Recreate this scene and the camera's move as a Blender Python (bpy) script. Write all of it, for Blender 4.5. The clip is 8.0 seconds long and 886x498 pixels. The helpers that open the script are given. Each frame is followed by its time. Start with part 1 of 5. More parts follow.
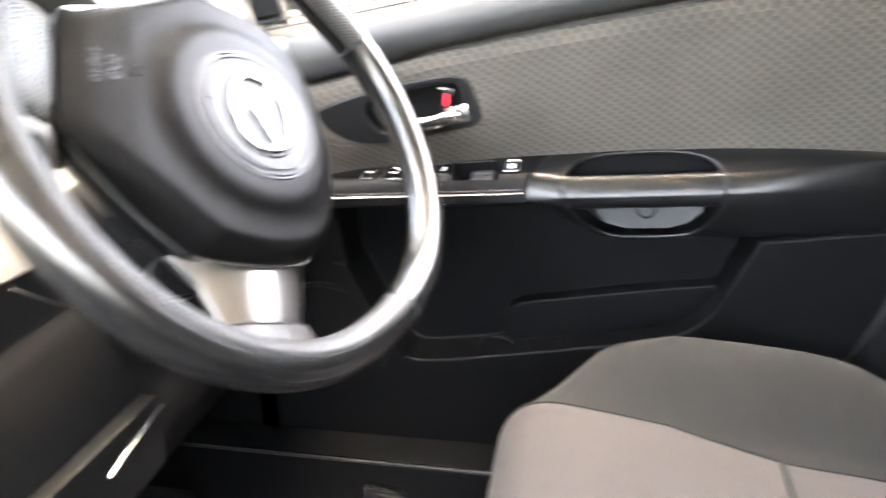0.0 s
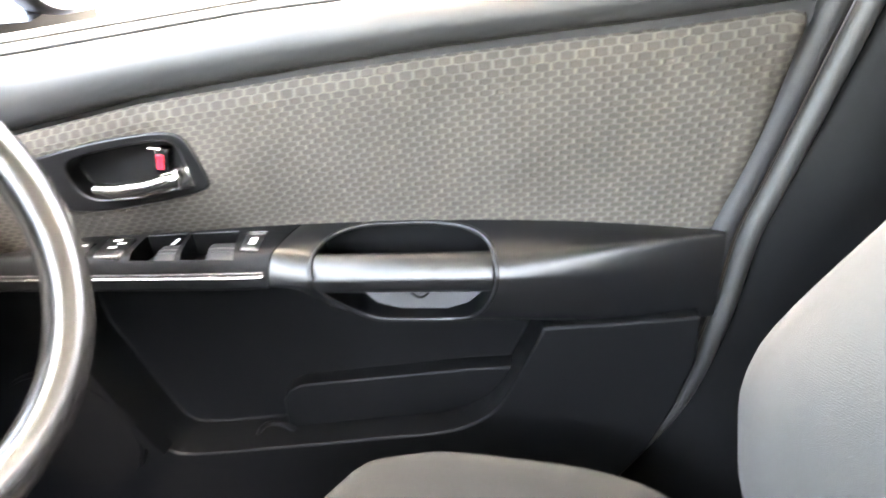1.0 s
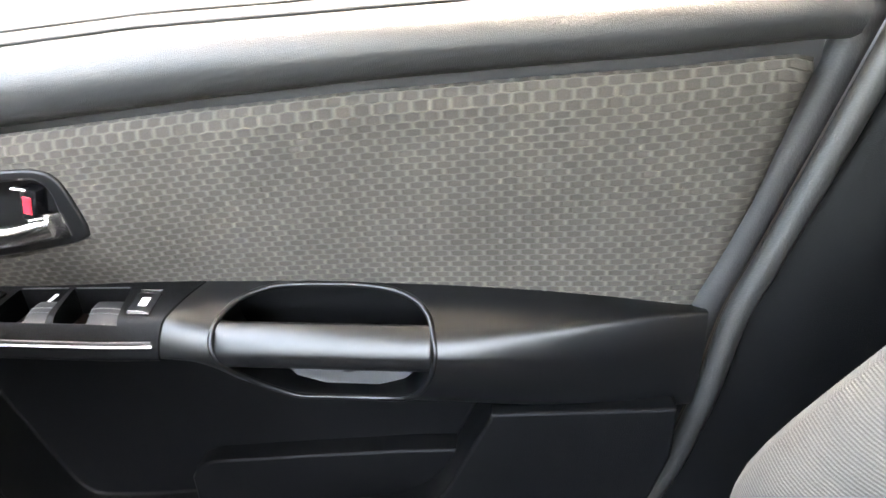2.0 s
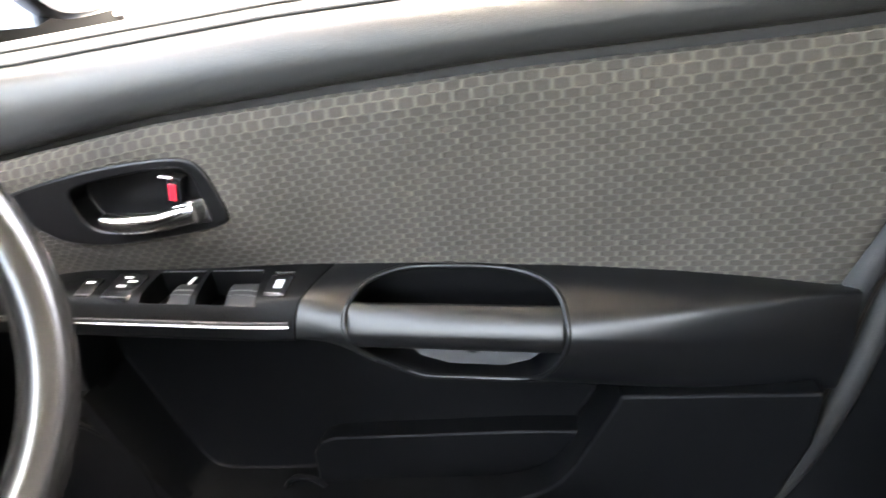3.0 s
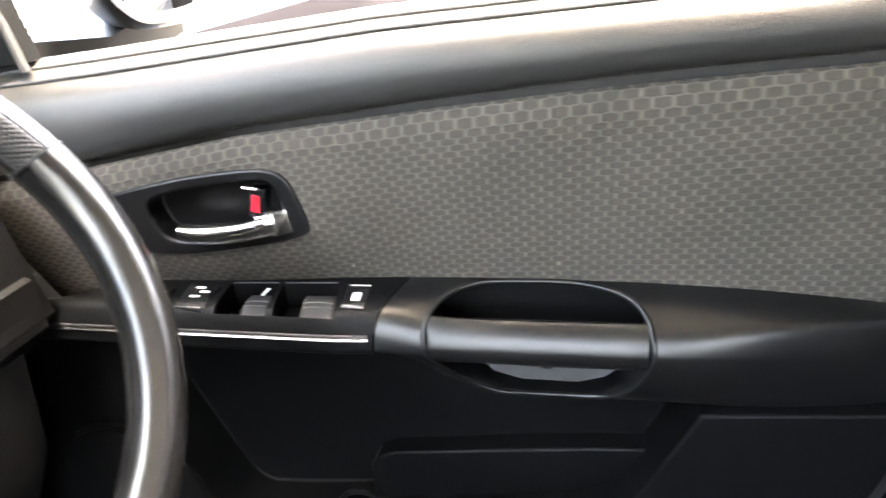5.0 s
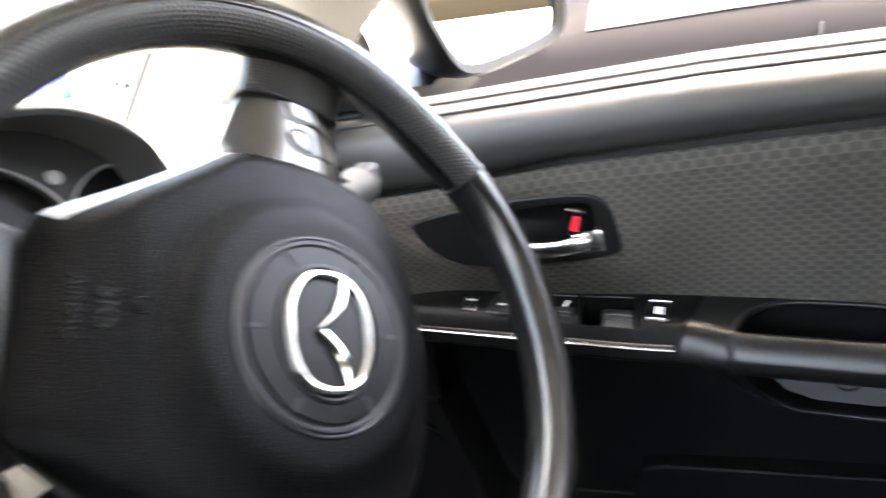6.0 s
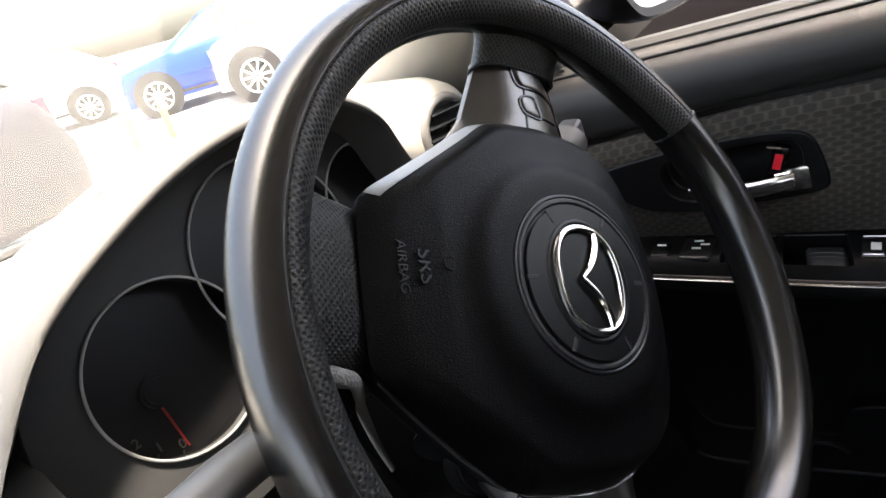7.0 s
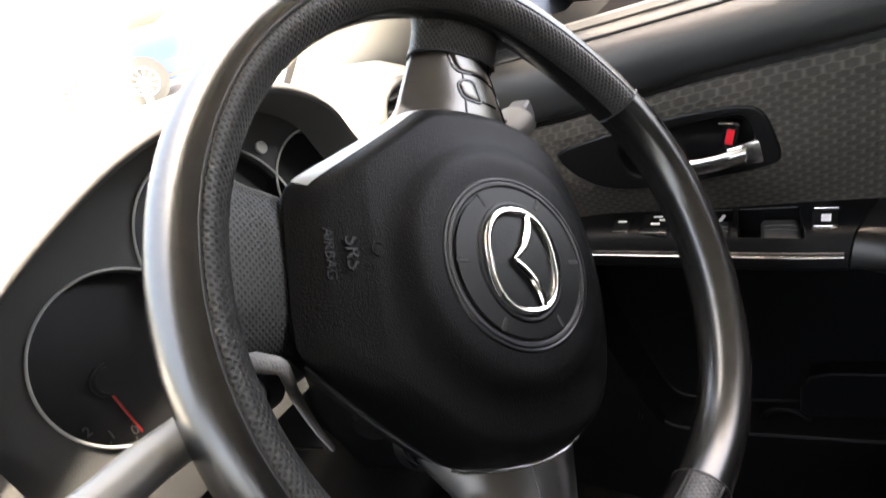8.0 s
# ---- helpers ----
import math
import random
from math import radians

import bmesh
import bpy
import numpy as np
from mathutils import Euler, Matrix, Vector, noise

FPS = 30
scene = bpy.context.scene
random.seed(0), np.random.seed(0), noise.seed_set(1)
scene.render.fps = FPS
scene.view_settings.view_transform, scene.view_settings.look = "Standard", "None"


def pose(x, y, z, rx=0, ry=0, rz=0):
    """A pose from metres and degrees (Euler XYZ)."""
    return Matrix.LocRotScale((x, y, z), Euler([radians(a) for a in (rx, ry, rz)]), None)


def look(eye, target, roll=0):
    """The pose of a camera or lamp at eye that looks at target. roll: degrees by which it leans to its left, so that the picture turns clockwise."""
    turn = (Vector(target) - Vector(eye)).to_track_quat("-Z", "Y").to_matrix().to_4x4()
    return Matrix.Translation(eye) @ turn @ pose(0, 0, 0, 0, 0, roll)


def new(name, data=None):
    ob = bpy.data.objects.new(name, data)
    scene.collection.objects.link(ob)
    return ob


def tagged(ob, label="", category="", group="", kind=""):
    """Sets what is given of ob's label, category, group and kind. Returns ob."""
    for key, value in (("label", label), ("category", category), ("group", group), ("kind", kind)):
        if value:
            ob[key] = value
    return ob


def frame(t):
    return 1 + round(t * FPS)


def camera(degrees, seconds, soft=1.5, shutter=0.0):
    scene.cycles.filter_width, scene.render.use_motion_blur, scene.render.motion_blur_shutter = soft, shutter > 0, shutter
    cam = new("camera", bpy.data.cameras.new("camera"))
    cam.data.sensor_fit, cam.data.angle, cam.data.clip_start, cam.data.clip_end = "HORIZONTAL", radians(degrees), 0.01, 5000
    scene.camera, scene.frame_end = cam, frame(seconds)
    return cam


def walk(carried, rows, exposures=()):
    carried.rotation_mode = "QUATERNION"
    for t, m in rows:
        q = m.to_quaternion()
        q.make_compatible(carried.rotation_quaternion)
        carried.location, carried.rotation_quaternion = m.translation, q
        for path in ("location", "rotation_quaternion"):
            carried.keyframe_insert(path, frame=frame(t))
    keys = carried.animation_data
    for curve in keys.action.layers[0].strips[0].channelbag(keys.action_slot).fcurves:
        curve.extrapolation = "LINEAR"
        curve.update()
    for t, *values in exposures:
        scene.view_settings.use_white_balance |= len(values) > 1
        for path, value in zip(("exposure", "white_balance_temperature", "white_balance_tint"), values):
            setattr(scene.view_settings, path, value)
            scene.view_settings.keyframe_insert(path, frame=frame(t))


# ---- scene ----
cam = camera(71.97, 8.0, soft=1.5, shutter=0.5)
ROWS = [
    (0.00, 0.1664, 0.0566, 1.1357, 66.24, 6.11, 13.75),
    (0.20, 0.2163, 0.0948, 1.1520, 62.85, 5.65, 11.66),
    (0.50, 0.2661, 0.1719, 1.1580, 58.72, 5.91, 8.84),
    (0.80, 0.3132, 0.2157, 1.1601, 62.33, 5.78, 8.74),
    (1.00, 0.3100, 0.2348, 1.1658, 63.34, 4.56, 6.94),
    (1.20, 0.3323, 0.2633, 1.1688, 63.68, 3.05, 6.68),
    (2.30, 0.3335, 0.3413, 1.1634, 64.12, 2.37, 6.00),
    (2.50, 0.3172, 0.3393, 1.1672, 63.92, 3.47, 6.85),
    (3.00, 0.2844, 0.3295, 1.1654, 62.86, 5.43, 10.77),
    (3.50, 0.2704, 0.3083, 1.1620, 62.91, 6.56, 13.79),
    (4.00, 0.2588, 0.3154, 1.1693, 63.27, 5.64, 12.16),
    (4.20, 0.2689, 0.3297, 1.1630, 63.35, 4.07, 10.20),
    (5.50, 0.1673, 0.2816, 1.1807, 65.74, 5.89, 13.76),
    (6.00, 0.1025, 0.2152, 1.1913, 69.31, 7.04, 22.48),
    (6.50, 0.0632, 0.1876, 1.2126, 68.83, 10.57, 29.15),
    (7.00, 0.0631, 0.1662, 1.2147, 66.60, 14.64, 32.15),
    (7.50, 0.0801, 0.1807, 1.2245, 65.73, 15.33, 30.69),
    (8.00, 0.0914, 0.1774, 1.2121, 64.34, 15.86, 31.04),
]
walk(cam, [(t, pose(x, y, z, rx, ry, rz)) for t, x, y, z, rx, ry, rz in ROWS], exposures=((0.0, 6.65, 7600, 11), (0.5, 7.15, 7750, 10), (1.0, 7.25, 7450, 10), (2.5, 6.40, 7300, 9), (3.5, 6.25, 7400, 9), (4.2, 6.25, 7400, 9), (5.5, 6.05, 7500, 10), (6.0, 5.15, 6950, 9), (6.5, 3.50, 7050, 10), (7.0, 3.30, 7050, 11), (7.5, 3.90, 7450, 11), (8.0, 4.25, 7450, 11)))

# ---- world and light ----
world = bpy.data.worlds.new("daylight")
scene.world = world
world.use_nodes = True
wn, wl = world.node_tree.nodes, world.node_tree.links
sky = wn.new("ShaderNodeTexSky")
sky.sky_type, sky.sun_disc = "NISHITA", False
SUN_ELEVATION, SUN_TURN = radians(77), radians(97)
sky.sun_elevation, sky.sun_rotation = SUN_ELEVATION, SUN_TURN
sky.dust_density, sky.air_density, sky.ozone_density = 8.0, 1.0, 0.5
wl.new(sky.outputs[0], wn["Background"].inputs[0])
wn["Background"].inputs[1].default_value = 0.15
sun = new("sun", bpy.data.lights.new("sun", "SUN"))
sun.data.energy, sun.data.angle, sun.data.color = 3.2, radians(8), (1.0, 0.92, 0.82)
sun.matrix_world = look((0, 0, 0), (-math.sin(SUN_TURN) * math.cos(SUN_ELEVATION), -math.cos(SUN_TURN) * math.cos(SUN_ELEVATION), -math.sin(SUN_ELEVATION)))


# ---- materials ----
def material(name, colour, rough=0.5, metal=0.0, spec=0.5):
    m = bpy.data.materials.new(name)
    m.use_nodes = True
    b = m.node_tree.nodes["Principled BSDF"]
    b.inputs["Base Color"].default_value = (*colour, 1)
    b.inputs["Roughness"].default_value = rough
    b.inputs["Metallic"].default_value = metal
    b.inputs["Specular IOR Level"].default_value = spec
    return m


def node(m, kind, **values):
    n = m.node_tree.nodes.new(kind)
    for key, value in values.items():
        n.inputs[key].default_value = value
    return n


def link(m, a, b):
    m.node_tree.links.new(a, b)


def coords(m, uv=False):
    return m.node_tree.nodes.new("ShaderNodeTexCoord").outputs["UV" if uv else "Object"]


def mottle(m, colour, dark, scale, co=None, detail=4.0):
    """Base colour that drifts between two tones."""
    co = co or coords(m)
    n = node(m, "ShaderNodeTexNoise", Scale=scale, Detail=detail)
    link(m, co, n.inputs["Vector"])
    mix = m.node_tree.nodes.new("ShaderNodeMix")
    mix.data_type = "RGBA"
    mix.inputs["A"].default_value, mix.inputs["B"].default_value = (*dark, 1), (*colour, 1)
    link(m, n.outputs["Fac"], mix.inputs["Factor"])
    link(m, mix.outputs["Result"], m.node_tree.nodes["Principled BSDF"].inputs["Base Color"])
    return mix


def relief(m, height, strength, distance, before=None):
    b = node(m, "ShaderNodeBump", Strength=strength, Distance=distance)
    link(m, height, b.inputs["Height"])
    if before:
        link(m, before, b.inputs["Normal"])
    link(m, b.outputs[0], m.node_tree.nodes["Principled BSDF"].inputs["Normal"])
    return b.outputs[0]


def plastic(name, tone, rough=0.5, grain=900.0, strength=0.25, spec=0.4, uneven=1.0):
    """Moulded plastic with a fine leather-like grain and a faint dusting."""
    m = material(name, tone, rough, 0, spec)
    co = coords(m)
    mottle(m, tone, tuple(c * 0.78 for c in tone), 9.0, co, 6.0)
    v = node(m, "ShaderNodeTexVoronoi", Scale=grain)
    link(m, co, v.inputs["Vector"])
    n = node(m, "ShaderNodeTexNoise", Scale=14.0, Detail=5.0)
    link(m, co, n.inputs["Vector"])
    r = node(m, "ShaderNodeMapRange")
    r.inputs["To Min"].default_value, r.inputs["To Max"].default_value = rough - 0.07 * uneven, rough + 0.09 * uneven
    link(m, n.outputs["Fac"], r.inputs["Value"])
    link(m, r.outputs[0], m.node_tree.nodes["Principled BSDF"].inputs["Roughness"])
    relief(m, v.outputs["Distance"], strength, 0.0006)
    return m


def honeycomb(name):
    """Pale grey trim cloth with a pressed pattern of flat hexagons."""
    m = material(name, (0.36, 0.345, 0.32), 0.9, 0, 0.15)
    nt = m.node_tree
    co = coords(m, True)

    k = 3.0

    def calc(op, a, b=None):
        n = nt.nodes.new("ShaderNodeMath")
        n.operation = op
        for socket, value in zip(n.inputs, (a, b)):
            if value is None:
                continue
            if isinstance(value, float):
                socket.default_value = value
            else:
                link(m, value, socket)
        return n.outputs[0]

    # folded cell coordinates, the border to the staggered neighbour and to the one beside
    sep = nt.nodes.new("ShaderNodeSeparateXYZ")
    link(m, co, sep.inputs[0])
    au = calc("ABSOLUTE", calc("SUBTRACT", calc("FRACT", calc("MULTIPLY", sep.outputs[0], 1 / 0.0121)), 0.5))
    av = calc("MULTIPLY", calc("ABSOLUTE", calc("SUBTRACT", calc("FRACT", calc("MULTIPLY", sep.outputs[1], 1 / 0.0118)), 0.5)), k)
    c = math.hypot(0.5, 0.5 * k)
    s = calc("SUBTRACT", c / 2, calc("DIVIDE", calc("ADD", calc("MULTIPLY", au, 0.5), calc("MULTIPLY", av, 0.5 * k)), c))
    own = calc("GREATER_THAN", s, 0.0)
    flip = calc("SUBTRACT", 1.0, own)
    beside = calc("ADD", calc("MULTIPLY", own, calc("SUBTRACT", 0.5, au)), calc("MULTIPLY", flip, au))
    edge = calc("SMOOTH_MIN", calc("ABSOLUTE", s), beside)
    edge.node.inputs[2].default_value = 0.12
    ramp = nt.nodes.new("ShaderNodeMapRange")
    ramp.interpolation_type = "SMOOTHSTEP"
    ramp.inputs["From Min"].default_value, ramp.inputs["From Max"].default_value = 0.02, 0.25
    link(m, edge, ramp.inputs["Value"])
    weave = node(m, "ShaderNodeTexNoise", Scale=1100.0, Detail=2.0)
    link(m, co, weave.inputs["Vector"])
    wide = node(m, "ShaderNodeTexNoise", Scale=10.0, Detail=4.0)
    link(m, co, wide.inputs["Vector"])
    mix = nt.nodes.new("ShaderNodeMix")
    mix.data_type = "RGBA"
    mix.inputs["A"].default_value, mix.inputs["B"].default_value = (0.120, 0.108, 0.093, 1), (0.074, 0.067, 0.0575, 1)
    link(m, ramp.outputs[0], mix.inputs["Factor"])
    tint = nt.nodes.new("ShaderNodeMix")
    tint.data_type, tint.blend_type = "RGBA", "MULTIPLY"
    tint.inputs["Factor"].default_value = 0.4
    link(m, mix.outputs["Result"], tint.inputs["A"])
    link(m, wide.outputs["Fac"], tint.inputs["B"])
    both = nt.nodes.new("ShaderNodeMix")
    both.data_type, both.blend_type = "RGBA", "MULTIPLY"
    both.inputs["Factor"].default_value = 0.35
    link(m, tint.outputs["Result"], both.inputs["A"])
    link(m, weave.outputs["Fac"], both.inputs["B"])
    link(m, both.outputs["Result"], nt.nodes["Principled BSDF"].inputs["Base Color"])
    fine = relief(m, weave.outputs["Fac"], 0.3, 0.0004)
    inv = nt.nodes.new("ShaderNodeMath")
    inv.operation = "SUBTRACT"
    inv.inputs[0].default_value = 1.0
    link(m, ramp.outputs[0], inv.inputs[1])
    relief(m, inv.outputs[0], 0.50, 0.0016, fine)
    return m


def perforated(name):
    """Black leather with a dense lattice of small dimples."""
    m = material(name, (0.040, 0.039, 0.0375), 0.38, 0, 0.45)
    co = coords(m, True)
    mp = node(m, "ShaderNodeMapping")
    mp.inputs["Rotation"].default_value = (0, 0, radians(45))
    mp.inputs["Scale"].default_value = (420, 420, 420)
    link(m, co, mp.inputs["Vector"])
    v = node(m, "ShaderNodeTexVoronoi", Scale=1.0, Randomness=0.0)
    v.voronoi_dimensions = "2D"
    link(m, mp.outputs[0], v.inputs["Vector"])
    r = node(m, "ShaderNodeMapRange")
    r.interpolation_type = "SMOOTHSTEP"
    r.inputs["From Min"].default_value, r.inputs["From Max"].default_value = 0.18, 0.42
    link(m, v.outputs["Distance"], r.inputs["Value"])
    relief(m, r.outputs[0], 0.65, 0.0006)
    mix = m.node_tree.nodes.new("ShaderNodeMix")
    mix.data_type = "RGBA"
    mix.inputs["A"].default_value, mix.inputs["B"].default_value = (0.002, 0.002, 0.002, 1), (0.040, 0.039, 0.0375, 1)
    link(m, r.outputs[0], mix.inputs["Factor"])
    link(m, mix.outputs["Result"], m.node_tree.nodes["Principled BSDF"].inputs["Base Color"])
    return m


def leather(name, tone, rough, scale=420.0, strength=0.35, spec=0.45):
    m = material(name, tone, rough, 0, spec)
    co = coords(m)
    mottle(m, tone, tuple(c * 0.7 for c in tone), 25.0, co)
    v = node(m, "ShaderNodeTexVoronoi", Scale=scale)
    v.feature = "SMOOTH_F1"
    link(m, co, v.inputs["Vector"])
    relief(m, v.outputs["Distance"], strength, 0.0009)
    return m


def cloth(name, tone, rough=0.95, ribs=0.0):
    m = material(name, tone, rough, 0, 0.1)
    m.node_tree.nodes["Principled BSDF"].inputs["Sheen Weight"].default_value = 0.03
    co = coords(m)
    mottle(m, tone, tuple(c * 0.8 for c in tone), 14.0, co, 6.0)
    n = node(m, "ShaderNodeTexNoise", Scale=900.0, Detail=2.0)
    link(m, co, n.inputs["Vector"])
    before = relief(m, n.outputs["Fac"], 0.35, 0.0006)
    if ribs:
        w = node(m, "ShaderNodeTexWave", Scale=ribs, Distortion=0.3)
        w.bands_direction = "Z"
        link(m, co, w.inputs["Vector"])
        relief(m, w.outputs["Fac"], 0.35, 0.0006, before)
    return m


def glass(name, tint=(0.95, 0.97, 0.96), veil=0.0):
    """Clear sheet glass: mostly see-through, with a weak mirror gloss and an uneven veiling film."""
    m = bpy.data.materials.new(name)
    m.use_nodes = True
    nt = m.node_tree
    clear, gloss, mix = nt.nodes.new("ShaderNodeBsdfTransparent"), nt.nodes.new("ShaderNodeBsdfGlossy"), nt.nodes.new("ShaderNodeMixShader")
    clear.inputs["Color"].default_value = (*tint, 1)
    gloss.inputs["Roughness"].default_value = 0.02
    mix.inputs[0].default_value = 0.035
    link(m, clear.outputs[0], mix.inputs[1])
    link(m, gloss.outputs[0], mix.inputs[2])
    # Thin film added to lay a veil of glare over the view outside.
    film, both = nt.nodes.new("ShaderNodeBsdfTranslucent"), nt.nodes.new("ShaderNodeMixShader")
    film.inputs["Color"].default_value = (0.82, 0.81, 0.78, 1)
    spread = nt.nodes.new("ShaderNodeMapRange")
    spread.inputs["To Min"].default_value, spread.inputs["To Max"].default_value = 0.6 * veil, 1.4 * veil
    blot = node(m, "ShaderNodeTexNoise", Scale=9.0, Detail=6.0)
    link(m, coords(m), blot.inputs["Vector"])
    link(m, blot.outputs["Fac"], spread.inputs["Value"])
    link(m, spread.outputs[0], both.inputs[0])
    link(m, mix.outputs[0], both.inputs[1])
    link(m, film.outputs[0], both.inputs[2])
    link(m, both.outputs[0], nt.nodes["Material Output"].inputs["Surface"])
    return m


BELT_GREY = plastic("grained_grey_plastic", (0.0300, 0.0300, 0.0294), 0.34, 1500.0, 0.30, 0.4)
PANEL_BLACK = plastic("charcoal_plastic", (0.0036, 0.0038, 0.0041), 0.44, 1200.0, 0.2, 0.09)
SOFT_BLACK = plastic("soft_black_plastic", (0.0050, 0.0053, 0.0057), 0.28, 1500.0, 0.04, 0.42, 0.2)
POD_BLACK = plastic("satin_black_plastic", (0.0063, 0.0063, 0.0066), 0.33, 600.0, 0.05, 0.22)
BINNACLE = plastic("dark_grey_binnacle_plastic", (0.085, 0.0855, 0.086), 0.65, 1500.0, 0.15)
GLOSS_BLACK = material("gloss_black_plastic", (0.008, 0.008, 0.009), 0.16)
RUBBER = plastic("black_rubber", (0.02, 0.02, 0.021), 0.6, 700.0, 0.15)
SEAL_GREY = plastic("grey_rubber_seal", (0.0240, 0.0240, 0.0234), 0.5, 700.0, 0.15)
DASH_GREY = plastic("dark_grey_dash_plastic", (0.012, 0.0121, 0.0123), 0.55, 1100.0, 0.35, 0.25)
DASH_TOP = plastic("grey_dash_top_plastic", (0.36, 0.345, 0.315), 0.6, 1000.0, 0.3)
PILLAR = plastic("beige_pillar_plastic", (0.44, 0.42, 0.37), 0.6, 900.0, 0.25)
SILVER = plastic("silver_painted_plastic", (0.1260, 0.1230, 0.1170), 0.36, 600.0, 0.03, 0.5)
SPOKE = plastic("satin_gunmetal_paint", (0.165, 0.161, 0.155), 0.30, 600.0, 0.02, 0.5)
# Pale tone for the airbag cover's painted highlight and for the tilt lever.
HIGHLIGHT_GREY = plastic("pale_highlight_grey", (0.58, 0.57, 0.55), 0.34, 600.0, 0.03, 0.5)
SPOKE.node_tree.nodes["Principled BSDF"].inputs["Metallic"].default_value = 0.9
CHROME = material("chrome", (0.82, 0.82, 0.80), 0.09, 1.0)
SATIN = material("satin_chrome", (0.70, 0.69, 0.67), 0.22, 1.0)
RED = material("red_lock_mark", (0.75, 0.02, 0.04), 0.35)
RING_GREY = material("pale_grey_ring_paint", (0.50, 0.50, 0.49), 0.4)
DIM_INK = material("dim_dial_ink", (0.11, 0.11, 0.105), 0.5)
BOLLARD = material("pale_yellow_paint", (0.15, 0.125, 0.06), 0.5)
WHITE_INK = material("white_ink", (0.75, 0.75, 0.72), 0.5)
FABRIC = honeycomb("honeycomb_trim_cloth")
LEATHER = leather("black_leather", (0.008, 0.0079, 0.0077), 0.24, 1800.0, 0.04, 0.85)
PAD = leather("grained_black_airbag_skin", (0.0035, 0.0035, 0.0037), 0.40, 1700.0, 0.30, 0.12)
# Leather made pale, so its colour carries the light on the fold.
FOLD = leather("pale_lit_leather_edge", (0.36, 0.345, 0.325), 0.5, 900.0, 0.45, 0.4)
PERFORATED = perforated("perforated_black_leather")
SEAT_GREY = cloth("grey_seat_cloth", (0.0115, 0.0120, 0.0116))
SEAT_PALE = cloth("pale_beige_seat_cloth", (0.0410, 0.0378, 0.0360), 0.95)
SEAT_BACK = cloth("grey_ribbed_seat_cloth", (0.052, 0.0515, 0.0475), 0.95, 190.0)
CARPET = cloth("black_carpet", (0.014, 0.014, 0.015))
LINING = cloth("pale_headlining", (0.3000, 0.2940, 0.2790))
GLASS = glass("veiled_windscreen_glass", veil=0.006)
MIRROR = material("mirror", (0.9, 0.9, 0.9), 0.01, 1.0)
DIAL = material("black_dial_face", (0.010, 0.010, 0.011), 0.5)
NEEDLE = material("red_needle", (0.35, 0.02, 0.02), 0.5)
INSERT = plastic("grey_insert_plastic", (0.0660, 0.0672, 0.0690), 0.40, 900.0, 0.1)


# ---- mesh helpers ----
def finish(ob, bm, mat, angle=35):
    me = ob.data
    for f in bm.faces:
        f.smooth = True
    bm.to_mesh(me)
    bm.free()
    me.set_sharp_from_angle(angle=radians(angle))
    me.materials.append(mat)
    return ob


def part(name, bm, mat, parent=None, label="", angle=35):
    ob = new(name, bpy.data.meshes.new(name))
    bmesh.ops.recalc_face_normals(bm, faces=bm.faces[:])
    finish(ob, bm, mat, angle)
    if parent:
        ob.parent = parent
    if label:
        ob["label"] = label
    return ob


def thing(name, label, category, group="", kind="", at=(0, 0, 0)):
    ob = new(name)
    ob.location = at
    return tagged(ob, label, category, group, kind)


def bevel(ob, width, segments=3, angle=40):
    m = ob.modifiers.new("bevel", "BEVEL")
    m.width, m.segments, m.limit_method, m.angle_limit = width, segments, "ANGLE", radians(angle)
    m.harden_normals = False
    w = ob.modifiers.new("even_shading", "WEIGHTED_NORMAL")
    w.keep_sharp = True
    return ob


def cut(ob, cutter, angle=35):
    """Take the closed mesh of cutter out of ob, for good."""
    m = ob.modifiers.new("cut", "BOOLEAN")
    m.operation, m.object, m.solver = "DIFFERENCE", cutter, "EXACT"
    bpy.context.view_layer.update()
    me = bpy.data.meshes.new_from_object(ob.evaluated_get(bpy.context.evaluated_depsgraph_get()))
    ob.modifiers.remove(m)
    ob.data = me
    me.set_sharp_from_angle(angle=radians(angle))
    bpy.data.objects.remove(cutter)
    return ob


def grid(fn, nu, nv, closed_u=False, closed_v=False, uv=None):
    """A sheet of quads through fn(u, v), u and v from 0 to 1; uv(u, v) gives texture metres."""
    bm = bmesh.new()
    cu, cv = nu if closed_u else nu + 1, nv if closed_v else nv + 1
    vs = [[bm.verts.new(fn(i / nu, j / nv)) for j in range(cv)] for i in range(cu)]
    lay = bm.loops.layers.uv.new("uv") if uv else None
    for i in range(nu):
        for j in range(nv):
            ids = ((i, j), (i + 1, j), (i + 1, j + 1), (i, j + 1))
            f = bm.faces.new([vs[a % cu][b % cv] for a, b in ids])
            if uv:
                for lp, (a, b) in zip(f.loops, ids):
                    lp[lay].uv = uv(a / nu, b / nv)
    return bm


def loft(sections, caps=True):
    """Closed cross-sections of equal length, joined end to end."""
    bm = bmesh.new()
    rows = [[bm.verts.new(p) for p in s] for s in sections]
    n = len(rows[0])
    for a, b in zip(rows, rows[1:]):
        for j in range(n):
            bm.faces.new((a[j], a[(j + 1) % n], b[(j + 1) % n], b[j]))
    if caps:
        bm.faces.new(rows[0][::-1])
        bm.faces.new(rows[-1])
    return bm


def prism(outline, axis, lo, hi):
    """A flat outline of pairs, drawn out along an axis."""
    def place(p, v):
        return {"x": (v, p[0], p[1]), "y": (p[0], v, p[1]), "z": (p[0], p[1], v)}[axis]
    return loft([[place(p, lo) for p in outline], [place(p, hi) for p in outline]])


